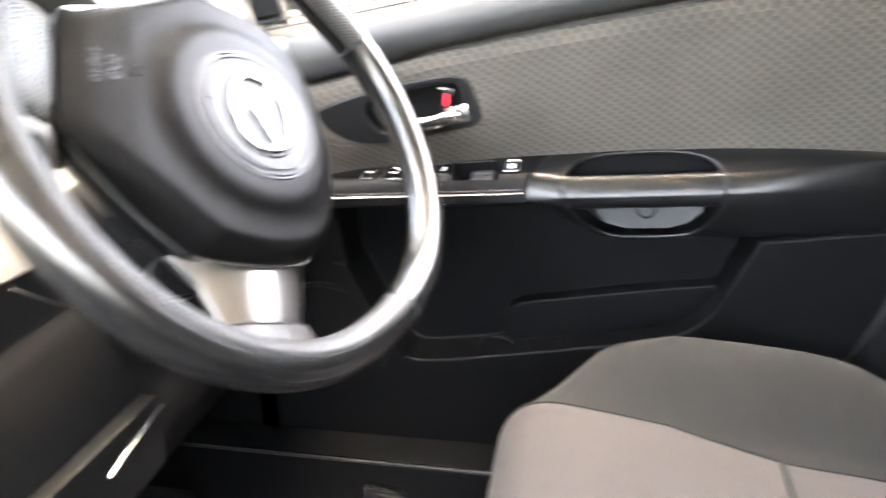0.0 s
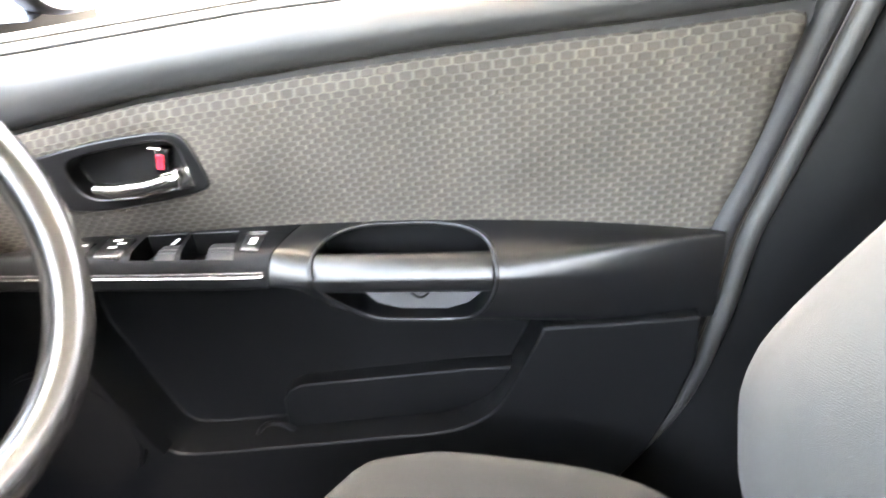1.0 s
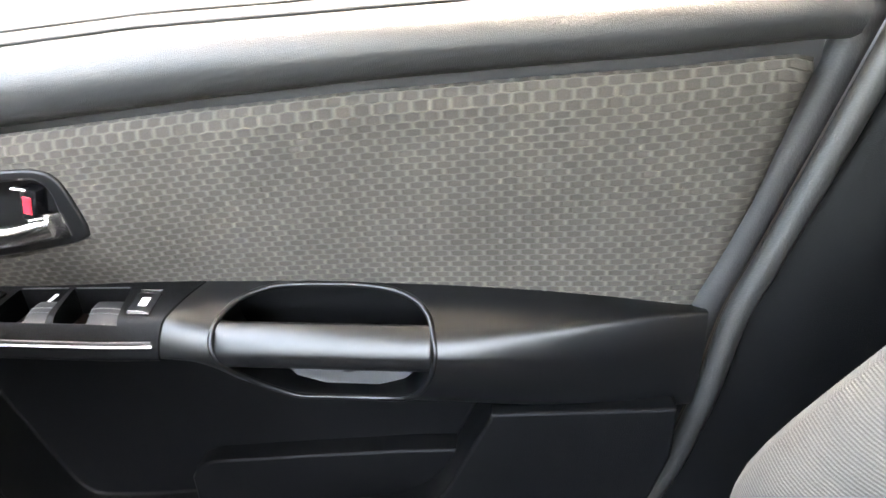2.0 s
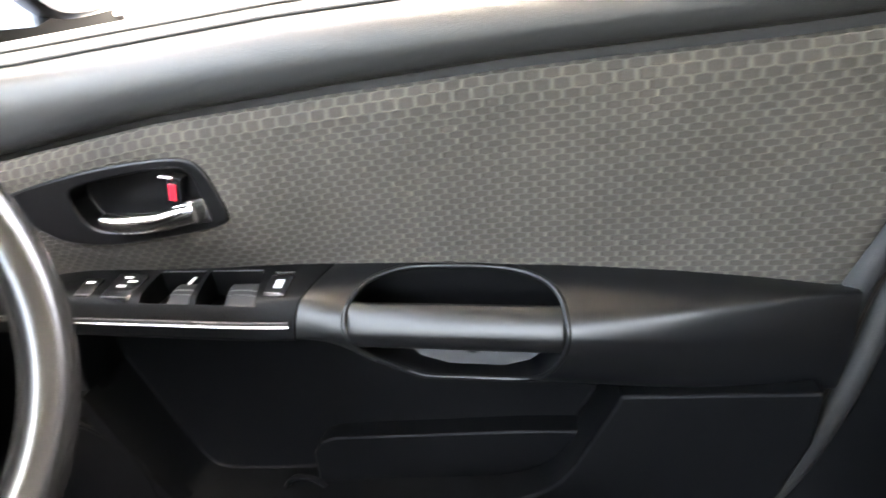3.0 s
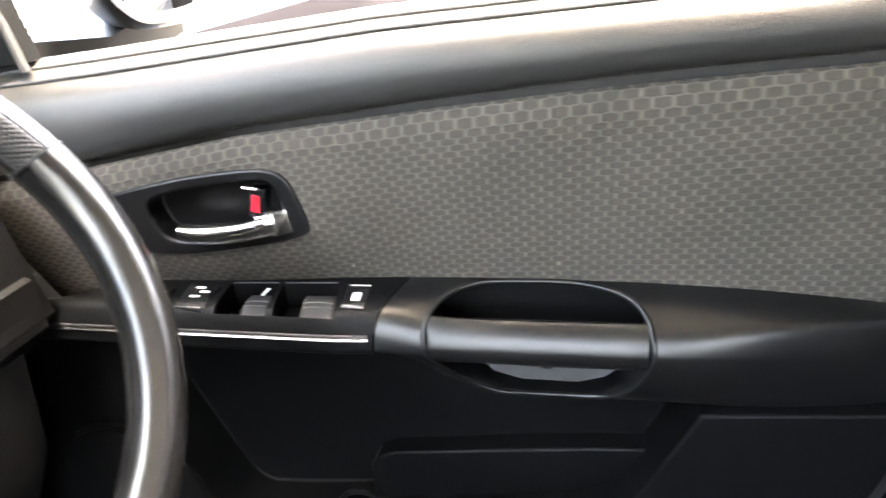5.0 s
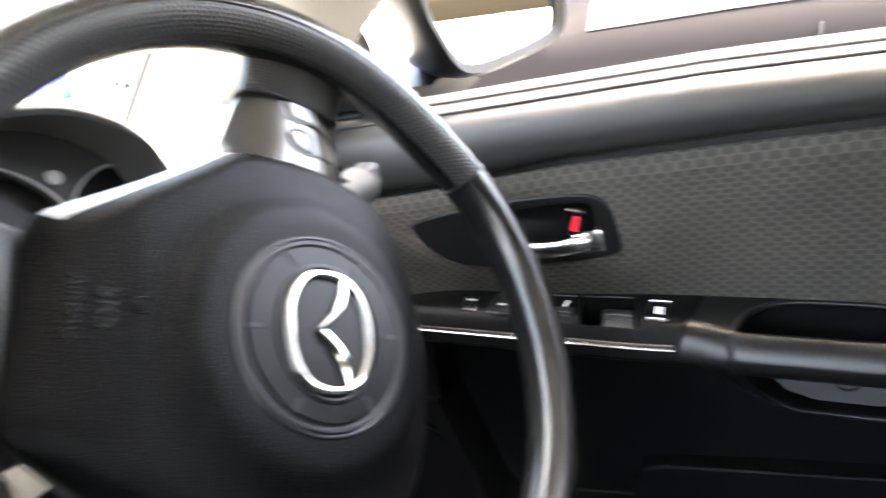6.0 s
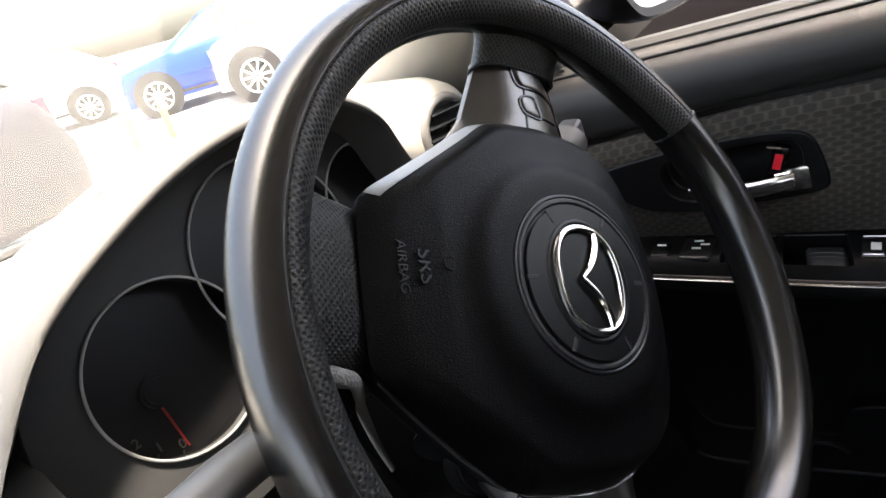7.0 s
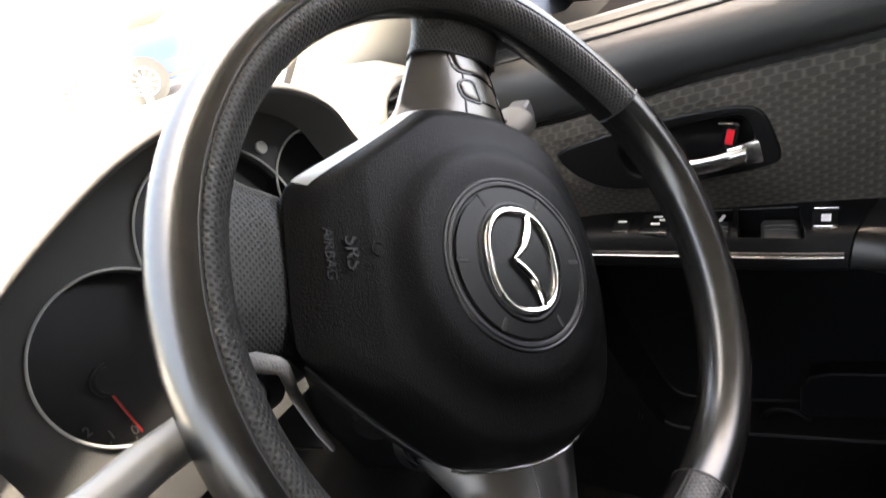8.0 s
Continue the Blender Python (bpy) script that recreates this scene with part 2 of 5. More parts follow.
def spline(points, n, closed=False):
    """n points along a smooth line through the given ones."""
    pts = [Vector(p) for p in points]
    k = len(pts)
    segs = k if closed else k - 1
    out = []
    for i in range(n):
        t = i / n * segs if closed else i / (n - 1) * segs
        s = min(int(t), segs - 1)
        w = t - s
        g = (lambda a: pts[a % k]) if closed else (lambda a: pts[min(max(a, 0), k - 1)])
        p0, p1, p2, p3 = g(s - 1), g(s), g(s + 1), g(s + 2)
        out.append(0.5 * (2 * p1 + (p2 - p0) * w + (2 * p0 - 5 * p1 + 4 * p2 - p3) * w * w + (3 * p1 - p0 - 3 * p2 + p3) * w ** 3))
    return out


def tube(points, radius, sides=12, closed=False, flat=1.0, up=(0, 0, 1)):
    """A round or flattened bar along points; radius a number or a function of 0 to 1."""
    pts = [Vector(p) for p in points]
    n = len(pts)
    rows = []
    for i, p in enumerate(pts):
        a = pts[(i - 1) % n] if closed or i else p
        b = pts[(i + 1) % n] if closed or i < n - 1 else p
        d = (b - a).normalized()
        s = d.cross(Vector(up))
        s = s.normalized() if s.length > 1e-4 else d.orthogonal().normalized()
        w = s.cross(d).normalized()
        r = radius(i / max(n - 1, 1)) if callable(radius) else radius
        rows.append([p + r * (math.cos(q) * s + flat * math.sin(q) * w) for q in (2 * math.pi * j / sides for j in range(sides))])
    if closed:
        rows.append(rows[0])
        bm = loft(rows, False)
        bmesh.ops.remove_doubles(bm, verts=bm.verts[:], dist=1e-6)
        return bm
    return loft(rows)


def block(cx, cy, cz, sx, sy, sz, soft=0.0, segments=2, m=None):
    """A box of those sizes with rounded edges."""
    bm = bmesh.new()
    bmesh.ops.create_cube(bm, size=1.0)
    bmesh.ops.scale(bm, vec=(sx, sy, sz), verts=bm.verts[:])
    if soft:
        bmesh.ops.bevel(bm, geom=bm.edges[:], offset=soft, segments=segments, profile=0.6, affect="EDGES")
    if m is not None:
        bmesh.ops.transform(bm, matrix=m, verts=bm.verts[:])
    bmesh.ops.translate(bm, vec=(cx, cy, cz), verts=bm.verts[:])
    return bm


def disc(radius, depth, sides=48, m=None, soft=0.0):
    bm = bmesh.new()
    bmesh.ops.create_cone(bm, cap_ends=True, segments=sides, radius1=radius, radius2=radius, depth=depth)
    if soft:
        rims = [e for e in bm.edges if len(e.link_faces) == 2 and any(len(f.verts) > 4 for f in e.link_faces)]
        bmesh.ops.bevel(bm, geom=rims, offset=soft, segments=2, affect="EDGES")
    if m is not None:
        bmesh.ops.transform(bm, matrix=m, verts=bm.verts[:])
    return bm


def ring(radius, tubeness, m=None, flat=1.0, sides=10, n=72):
    pts = [(radius * math.cos(2 * math.pi * i / n), radius * math.sin(2 * math.pi * i / n), 0) for i in range(n)]
    bm = tube(pts, tubeness, sides, True, flat)
    if m is not None:
        bmesh.ops.transform(bm, matrix=m, verts=bm.verts[:])
    return bm


def lerp(a, b, t):
    return a + (b - a) * t


def curve(xs, ys):
    return lambda x: float(np.interp(x, xs, ys))


# ---- the driver's door ----
fabric_top = curve([-0.27, -0.145, -0.01, 0.128, 0.242, 0.34, 0.416, 0.50], [1.022, 1.037, 1.060, 1.075, 1.085, 1.091, 1.095, 1.102])
fabric_low = curve([-0.244, -0.18, -0.121, 0.009, 0.155, 0.279, 0.353, 0.42, 0.461], [0.912, 0.936, 0.947, 0.953, 0.958, 0.957, 0.953, 0.946, 0.938])
belt_edge = curve([-0.33, -0.11, 0.10, 0.52], [1.092, 1.108, 1.127, 1.146])
belt_seal = curve([-0.33, -0.12, 0.10, 0.52], [1.106, 1.121, 1.138, 1.155])
door = thing("driver_door", "closed car door with grey honeycomb cloth and black plastic trim", "car door")


def belt_section(x):
    low, edge, top = fabric_top(x) + 0.010, belt_edge(x), belt_seal(x)
    mid = (low + edge) / 2
    return [(x, y, z) for y, z in ((0.738, low + 0.004), (0.716, low), (0.705, low + 0.004), (0.700, low + 0.012), (0.6985, mid), (0.7005, edge - 0.012),
                                   (0.705, edge - 0.004), (0.711, edge), (0.720, lerp(edge, top, 0.55)), (0.729, top), (0.735, top - 0.001), (0.738, top - 0.01))]


part("belt_trim", loft([belt_section(lerp(-0.33, 0.52, i / 40)) for i in range(41)]), BELT_GREY, door, "grey grained plastic sill trim under the window", 50)
part("belt_gap", loft([[(x, y, z) for y, z in ((0.722, fabric_top(x) - 0.01), (0.722, fabric_top(x) + 0.022), (0.74, fabric_top(x) + 0.022), (0.74, fabric_top(x) - 0.01))]
                       for x in (lerp(-0.33, 0.51, i / 30) for i in range(31))]), RUBBER, door)
part("window_seal", loft([[(x, 0.737 + dy, belt_seal(x) + dz) for dy, dz in ((0, -0.02), (-0.004, 0.001), (0.0, 0.005), (0.007, 0.006), (0.009, -0.02))]
                          for x in (lerp(-0.33, 0.52, i / 30) for i in range(31))]), RUBBER, door)

for y, f in ((0.7165, 0.35), (0.7285, 0.97)):
    part("seal_lip", tube([(x, y, lerp(belt_edge(x), belt_seal(x), f) + 0.0004) for x in (lerp(-0.33, 0.52, i / 30) for i in range(31))], 0.0016, 8), RUBBER, door)


def fabric_point(u, v):
    x = lerp(lerp(-0.228, -0.262, v), lerp(0.463, 0.497, v), u)
    z = lerp(fabric_low(x) - 0.004, fabric_top(x), v)
    edge = min((1 - v) * 0.15, u * 0.75, (1 - u) * 0.75) / 0.012
    roll = 0.006 * (1 - min(1, edge)) ** 2
    z -= 0.0065 * (1 - v)
    ease = 0.012 * math.exp(-(((x + 0.045) / 0.13) ** 2 + ((z - 1.000) / 0.055) ** 2) ** 2)
    return (x, 0.708 + roll + max(0.0, 0.021 * (1 - v) ** 1.2 - ease), z)


def cloth_uv(u, v):
    x, y, z = fabric_point(u, v)
    down = fabric_top(x) - z
    bend = 0.0018 * (1 - max(0.0, 1 - down / 0.012) ** 2.7)
    return (x, -0.0059 * (down + bend) / 0.0043 + 0.05 * (x - 0.1) * (1 - v))


bezel_outline = spline([(-0.150, 1.017), (-0.115, 1.027), (-0.06, 1.038), (-0.01, 1.0435), (0.014, 1.043), (0.026, 1.036), (0.033, 1.018), (0.037, 0.999), (0.030, 0.991), (0.0, 0.984), (-0.05, 0.976), (-0.085, 0.974),
                        (-0.115, 0.978), (-0.140, 0.992), (-0.153, 1.008)], 90, True)


def inside(px, pz, outline):
    hit = False
    for p, q in zip(outline, outline[1:] + outline[:1]):
        if (p.y > pz) != (q.y > pz) and px < (q.x - p.x) * (pz - p.y) / (q.y - p.y) + p.x:
            hit = not hit
    return hit


cloth_bm = grid(fabric_point, 210, 70, uv=cloth_uv)
shrunk = [Vector((-0.06, 1.008)) + (p - Vector((-0.06, 1.008))) * 0.93 for p in bezel_outline]
bmesh.ops.delete(cloth_bm, geom=[f for f in cloth_bm.faces if inside(f.calc_center_median().x, f.calc_center_median().z, shrunk)], context="FACES")
cloth_panel = part("cloth_panel", cloth_bm, FABRIC, door, "warm grey honeycomb-patterned cloth panel", 80)
sol = cloth_panel.modifiers.new("thickness", "SOLIDIFY")
sol.thickness, sol.offset = 0.008, -1

# switch panel and armrest
nose_y = curve([-0.25, 0.06, 0.11, 0.29, 0.35, 0.43, 0.47], [0.6672, 0.6672, 0.673, 0.674, 0.681, 0.696, 0.706])
crest_z = curve([-0.25, 0.0, 0.29, 0.40, 0.47], [0.9275, 0.9275, 0.928, 0.927, 0.926])


def soft(fn, x, reach=0.035):
    return sum(fn(x + reach * (i / 4 - 1)) * w for i, w in enumerate((1, 2, 3, 4, 5, 4, 3, 2, 1))) / 25


def crest(x):
    """The top of the armrest's section, from the cloth forward and over its rounded front edge."""
    ny, top = soft(nose_y, x), soft(fabric_low, x) - 0.006
    k = soft(lambda q: float(np.interp(q, [0.29, 0.45], [1.0, 0.25])), x)
    cz = soft(crest_z, x)
    fall = 0.0075 * soft(lambda q: float(np.interp(q, [0.085, 0.125, 0.30, 0.44], [0.0, 1.0, 1.0, 0.3])), x, 0.02)
    return ny, cz, k, [(0.748, top - 0.003), (0.729, top - 0.001), (lerp(0.729, ny, 0.45), lerp(top, cz + 0.0135 - fall, 0.45)), (ny + 0.0150 * k, cz + 0.0128 - fall), (ny + 0.0100 * k, cz + 0.0098 - fall),
                       (ny + 0.0060 * k, cz + 0.0035 - 0.8 * fall), (ny + 0.0022 * k, cz - 0.0060 - 0.5 * fall), (ny, cz - 0.016)]


def arm_profile(x):
    ny, cz, k, upper = crest(x)
    prof = upper + [(ny + 0.0012 * k, cz - 0.026), (ny + 0.007 * k, cz - 0.042), (ny + 0.014 * k, cz - 0.057), (ny + 0.022 * k, cz - 0.068), (ny + 0.034 * k, cz - 0.075), (0.745, cz - 0.077)]
    low = float(np.interp(x, [0.083, 0.10, 0.13, 0.17], [0.905, 0.893, 0.868, 0.851]))
    skew = 0.40 * float(np.interp(x, [0.083, 0.125], [1.0, 0.0]))
    return [(x + skew * (y - 0.668), y, z if z > cz - 0.016 else cz - 0.016 - (cz - 0.016 - z) * (cz - 0.016 - low) / (cz - 0.016 - 0.851)) for y, z in prof]


def rounded_line(line, turns=3):
    for turn in range(turns):
        soft_line = [line[0]]
        for a, b in zip(line, line[1:]):
            soft_line += [a.lerp(b, 0.25), a.lerp(b, 0.75)]
        line = soft_line + [line[-1]]
    return line


def arm_section(x):
    """The profile with its corners rounded off, but for the back against the door."""
    pts = [Vector(p) for p in arm_profile(x)]
    return [pts[0]] + rounded_line(pts[1:])


armrest = part("armrest", loft([arm_section(lerp(0.083, 0.467, i / 110)) for i in range(111)]), SOFT_BLACK, door, "moulded black armrest", 60)
cup_outline = spline([(0.1205, 0.918), (0.1218, 0.930), (0.1270, 0.9375), (0.1370, 0.9430), (0.1550, 0.9464), (0.1755, 0.9474), (0.218, 0.9474), (0.2450, 0.9462), (0.2620, 0.9436), (0.2730, 0.9390), (0.2795, 0.930), (0.2812, 0.912),
                      (0.272, 0.884), (0.257, 0.866), (0.236, 0.8595), (0.20, 0.858), (0.166, 0.863), (0.143, 0.879), (0.129, 0.897)], 96, True)
cut(armrest, part("cutter", prism([(p.x, p.y) for p in cup_outline], "y", 0.60, 0.734), PANEL_BLACK), 60)


def arm_face(x, z):
    pts = [p for p in arm_section(x)[2:] if p.z < 0.9551]
    return float(np.interp(-z, [-p.z for p in pts], [p.y for p in pts]))


part("recess_rim", tube([(p.x, arm_face(p.x, p.y) + 0.0011, p.y) for p in cup_outline], 0.0021, 10, True, up=(0, 1, 0)), SOFT_BLACK, door, "smooth rounded edge of the grab recess", 80)


def bar_section(x):
    ny, cz, k, upper = crest(x)
    return rounded_line([Vector((x, y, z)) for y, z in [(0.6935, cz - 0.003), (0.6915, upper[3][1] - 0.0023)] + upper[3:] + [(ny + 0.0015, cz - 0.0230), (ny + 0.0055, cz - 0.0285), (ny + 0.011, cz - 0.0310), (0.6935, cz - 0.027)]], 3)


bar_xs = [0.1222, 0.1226, 0.1234] + [lerp(0.1250, 0.2770, i / 16) for i in range(17)] + [0.2784, 0.2792, 0.2796]
bar_rows = []
for i, x in enumerate(bar_xs):
    sink = {0: 0.0022, 1: 0.0009, 2: 0.0002}.get(min(i, len(bar_xs) - 1 - i), 0.0)
    row = bar_section(x)
    mid = sum(row, Vector()) / len(row)
    bar_rows.append([p + (mid - p).normalized() * sink for p in row])
part("pull_handle", loft(bar_rows), SOFT_BLACK, door, "black pull bar across the grab recess", 60)
part("recess_lining", prism([(p.x, p.y) for p in cup_outline], "y", 0.728, 0.744), PANEL_BLACK, door)
part("recess_insert", prism([(0.156, 0.882), (0.166, 0.870), (0.188, 0.8635), (0.232, 0.8635), (0.252, 0.870), (0.266, 0.882), (0.264, 0.895), (0.158, 0.895)], "y", 0.710, 0.729), INSERT, door, "grey plastic screw cover in the recess")
mark = [(0.208 + 0.010 * math.cos(a), 0.7090, 0.889 + 0.013 * math.sin(a)) for a in (math.pi + math.pi * i / 16 for i in range(17))]
part("cover_tab", tube(mark, 0.0011, 8, up=(0, 1, 0)), PANEL_BLACK, door)


def deck_section(x):
    ny, cz, k, upper = crest(x)
    skew = 0.40 * float(np.interp(x, [0.045, 0.0815], [0.0, 1.0]))
    back, line = Vector((x, *upper[0])), rounded_line([Vector((x, y, z)) for y, z in upper[1:] + [(ny + 0.0012, 0.9085), (ny + 0.006, 0.9070), (ny + 0.020, 0.906), (0.745, 0.905)]], 3)
    return [Vector((p.x + skew * (p.y - 0.668), p.y, p.z)) for p in [back] + line]


deck = part("switch_panel", loft([deck_section(lerp(-0.245, 0.0815, i / 60)) for i in range(61)]), PANEL_BLACK, door, "black panel holding the window switches", 50)
CELLS = (((-0.0455, 0.711), (-0.0030, 0.711), (-0.0020, 0.676), (-0.0455, 0.676)), ((0.0000, 0.711), (0.0475, 0.711), (0.0535, 0.676), (0.0040, 0.676)))
for cell in CELLS:
    cut(deck, part("cutter", prism(cell, "z", 0.922, 0.97), PANEL_BLACK), 50)
part("chrome_strip", loft([[(x, soft(nose_y, x) + dy, z) for dy, z in ((0.0015, 0.9222), (-0.0006, 0.9219), (-0.0010, 0.9212), (-0.0006, 0.9205), (0.0015, 0.9202))] for x in (lerp(-0.236, 0.0800, i / 24) for i in range(25))]), SATIN, door, "thin satin silver strip", 60)
part("strip_groove", tube([(x, soft(nose_y, x) - 0.0002, 0.9252) for x in (lerp(-0.236, 0.0800, i / 24) for i in range(25))], 0.0011, 8), DIAL, door)


def deck_height(x, y):
    pts = [p for p in deck_section(min(x, 0.045))[1:] if p.z > 0.9190]
    return float(np.interp(y, [p.y for p in pts[::-1]], [p.z for p in pts[::-1]]))


def window_switch(cell):
    """A rocker in the rear part of its sunk cell, with bright edges."""
    (bx0, by), (bx1, _), (fx1, fy), (fx0, _) = cell
    at = lambda u, v: (lerp(lerp(fx0, fx1, u), lerp(bx0, bx1, u), v), lerp(fy, by, v))

    def top(u, v):
        x, y = at(lerp(0.36, 0.97, u), lerp(0.05, 0.95, v))
        rock = 0.0022 * math.cos(math.pi * (v - 0.62)) ** 2
        return (x, y, deck_height(x, y) - 0.0090 + rock - 0.006 * max(abs(2 * u - 1) ** 10, abs(2 * v - 1) ** 12))

    s = part("window_switch", grid(top, 16, 16), RUBBER, door, "gloss black rocker switch", 60)
    for v, r in ((0.06, 0.0005), (0.56, 0.0004), (0.42, 0.0004)):
        part("switch_lip", tube([Vector(top(u, v)) + Vector((0, 0, 0.0005)) for u in (0.08, 0.3, 0.5, 0.7, 0.92)], r, 8), SILVER if v != 0.42 else INSERT, s)
    # Grey tube drawn in for the highlight on the cell's back edge.
    edge = [at(u, 1.0) for u in (0.04, 0.35, 0.65, 0.96)]
    part("cell_highlight", tube([(x, y, deck_height(x, y) + 0.0002) for x, y in edge], 0.0006, 8), INSERT, s)
    return s


for cell in CELLS:
    window_switch(cell)
part("auto_mark", block(-0.0115, 0.7010, deck_height(-0.0115, 0.7010) - 0.0018, 0.0030, 0.0085, 0.0006, 0, 2, pose(0, 0, 0, 12, 0, -14)), WHITE_INK, door)
LT = deck_height(0.045, 0.694)
lock_switch = part("lock_switch", block(0.0665, 0.694, LT - 0.004, 0.0190, 0.0225, 0.010, 0.0016, 2, pose(0, 0, 0, 14)), GLOSS_BLACK, door, "small square lock switch with a pale symbol")
part("lock_symbol", block(0.0672, 0.6935, LT + 0.0014, 0.0068, 0.0085, 0.0006, 0.0002, 1, pose(0, 0, 0, 14)), WHITE_INK, lock_switch)
part("switch_lip", tube([(0.0585, 0.7058, LT + 0.0040), (0.0755, 0.7058, LT + 0.0040)], 0.0006, 8), SATIN, lock_switch)
part("switch_lip", tube([(0.0590, 0.6838, LT - 0.0010), (0.0720, 0.6838, LT - 0.0010)], 0.0006, 8), SATIN, lock_switch)
MT = deck_height(-0.066, 0.692)
mirror_knob = part("mirror_switch", block(-0.0665, 0.692, MT - 0.0035, 0.0290, 0.0300, 0.011, 0.0040, 3, pose(0, 0, 0, 14, 0, -6)), GLOSS_BLACK, door, "mirror adjusting switch")
for mx, my, mz in ((-0.0660, 0.6985, 0.0040), (-0.0670, 0.6890, 0.0016), (-0.0600, 0.6940, 0.0030)):
    part("switch_symbol", block(mx, my, MT + mz - 0.0002, 0.0080, 0.0018, 0.0006, 0, 2, pose(0, 0, 0, 14)), WHITE_INK, mirror_knob)
part("switch_lip", tube([(-0.0790, 0.6780, MT - 0.0022), (-0.0560, 0.6775, MT - 0.0022)], 0.0009, 8), SATIN, mirror_knob)
FT = deck_height(-0.098, 0.690)
fold_knob = part("fold_switch", block(-0.0985, 0.690, FT - 0.0035, 0.0170, 0.0220, 0.010, 0.003, 2, pose(0, 0, 0, 14)), GLOSS_BLACK, door, "small mirror folding switch")
part("switch_symbol", block(-0.0985, 0.6930, FT + 0.0024, 0.0080, 0.0020, 0.0006, 0, 2, pose(0, 0, 0, 14)), WHITE_INK, fold_knob)
part("switch_lip", tube([(-0.1055, 0.6800, FT - 0.0010), (-0.0920, 0.6800, FT - 0.0010)], 0.0006, 8), INSERT, fold_knob)

# inner handle
bezel = part("handle_bezel", prism([(p.x, p.y) for p in bezel_outline], "y", 0.698, 0.722), POD_BLACK, door, "black bowl around the inner door handle")
pocket = spline([(-0.088, 1.021), (-0.04, 1.0315), (0.0, 1.036), (0.012, 1.034), (0.018, 1.022), (0.016, 0.997), (0.0, 0.9925), (-0.04, 0.987), (-0.075, 0.987), (-0.090, 1.0)], 60, True)
cut(bezel, part("cutter", prism([(p.x, p.y) for p in pocket], "y", 0.68, 0.718), PANEL_BLACK))
bevel(bezel, 0.0022, 3, 45)
lever_path = spline([(-0.069, 0.697, 0.9985), (-0.05, 0.6945, 0.9975), (-0.02, 0.694, 1.000), (0.0, 0.695, 1.004), (0.012, 0.698, 1.006)], 20)
part("door_lever", loft([[(p.x, p.y + dy, p.z + dz * (0.55 + 0.45 * min(1, 4 * i / 19))) for dy, dz in ((0, 0.0035), (-0.0035, 0.0025), (-0.005, -0.002), (-0.004, -0.009), (0.0, -0.0125), (0.006, -0.0115), (0.008, -0.002), (0.006, 0.003))]
                         for i, p in enumerate(lever_path)]), SATIN, door, "satin chrome door lever", 70)
part("lever_root", block(0.014, 0.701, 1.003, 0.020, 0.010, 0.020, 0.003, 2, pose(0, 0, 0, 0, -8, 0)), SATIN, door)
knob = part("lock_knob", block(0.0015, 0.7005, 1.0195, 0.0125, 0.012, 0.024, 0.0022, 2, pose(0, 0, 0, 0, 14, 0)), GLOSS_BLACK, door, "black lock tab with a red mark")
part("red_mark", block(0.0010, 0.6942, 1.0195, 0.0060, 0.0012, 0.0130, 0.0003, 1, pose(0, 0, 0, 0, 14, 0)), RED, knob, "red unlocked mark")
part("knob_cap", block(-0.0012, 0.6955, 1.0312, 0.0115, 0.005, 0.0020, 0.0006, 1, pose(0, 0, 0, 0, 8, 0)), SATIN, knob)
part("knob_foot", block(0.004, 0.6945, 1.0085, 0.012, 0.004, 0.0030, 0.0008, 1, pose(0, 0, 0, 0, -10, 0)), CHROME, knob)

# lower door
lower = part("lower_panel", prism([(-0.33, 0.915), (0.06, 0.912), (0.15, 0.875), (0.30, 0.853), (0.452, 0.8665), (0.452, 0.82), (0.437, 0.765), (0.415, 0.71), (0.375, 0.648), (0.33, 0.59), (0.28, 0.53), (0.20, 0.50), (-0.33, 0.50)], "y", 0.690, 0.775), PANEL_BLACK, door, "charcoal plastic lower door panel", 35)
bay = spline([(-0.145, 0.83), (-0.110, 0.735), (-0.088, 0.694), (-0.050, 0.689), (0.05, 0.703), (0.14, 0.717), (0.215, 0.7285), (0.250, 0.742), (0.276, 0.765), (0.300, 0.812), (0.318, 0.851)], 60)
cut(lower, part("cutter", prism([(p.x, p.y) for p in bay] + [(0.318, 0.95), (-0.15, 0.95)], "y", 0.60, 0.742), PANEL_BLACK))
bevel(lower, 0.004, 3, 50)
pocket_back = part("pocket_wall", prism([(0.040, 0.66), (0.042, 0.738), (0.050, 0.752), (0.066, 0.7595), (0.15, 0.771), (0.245, 0.7835), (0.32, 0.79), (0.32, 0.66)], "y", 0.722, 0.760), PANEL_BLACK, door)
bevel(pocket_back, 0.002, 2, 40)
part("bottle_rest", tube([(0.030 + 0.024 * math.cos(a), 0.716, 0.688 + 0.024 * math.sin(a)) for a in (math.pi * i / 20 for i in range(21))], 0.003, 8, up=(0, 1, 0)), PANEL_BLACK, door)
part("pocket_front", prism([(-0.145, 0.83), (-0.110, 0.735), (-0.088, 0.694), (-0.10, 0.690), (-0.125, 0.735), (-0.162, 0.83)], "y", 0.681, 0.70), PANEL_BLACK, door)
grille = part("door_speaker", disc(0.082, 0.012, 48, pose(-0.19, 0.686, 0.72, 90), 0.003), PANEL_BLACK, door, "round speaker grille low on the door")

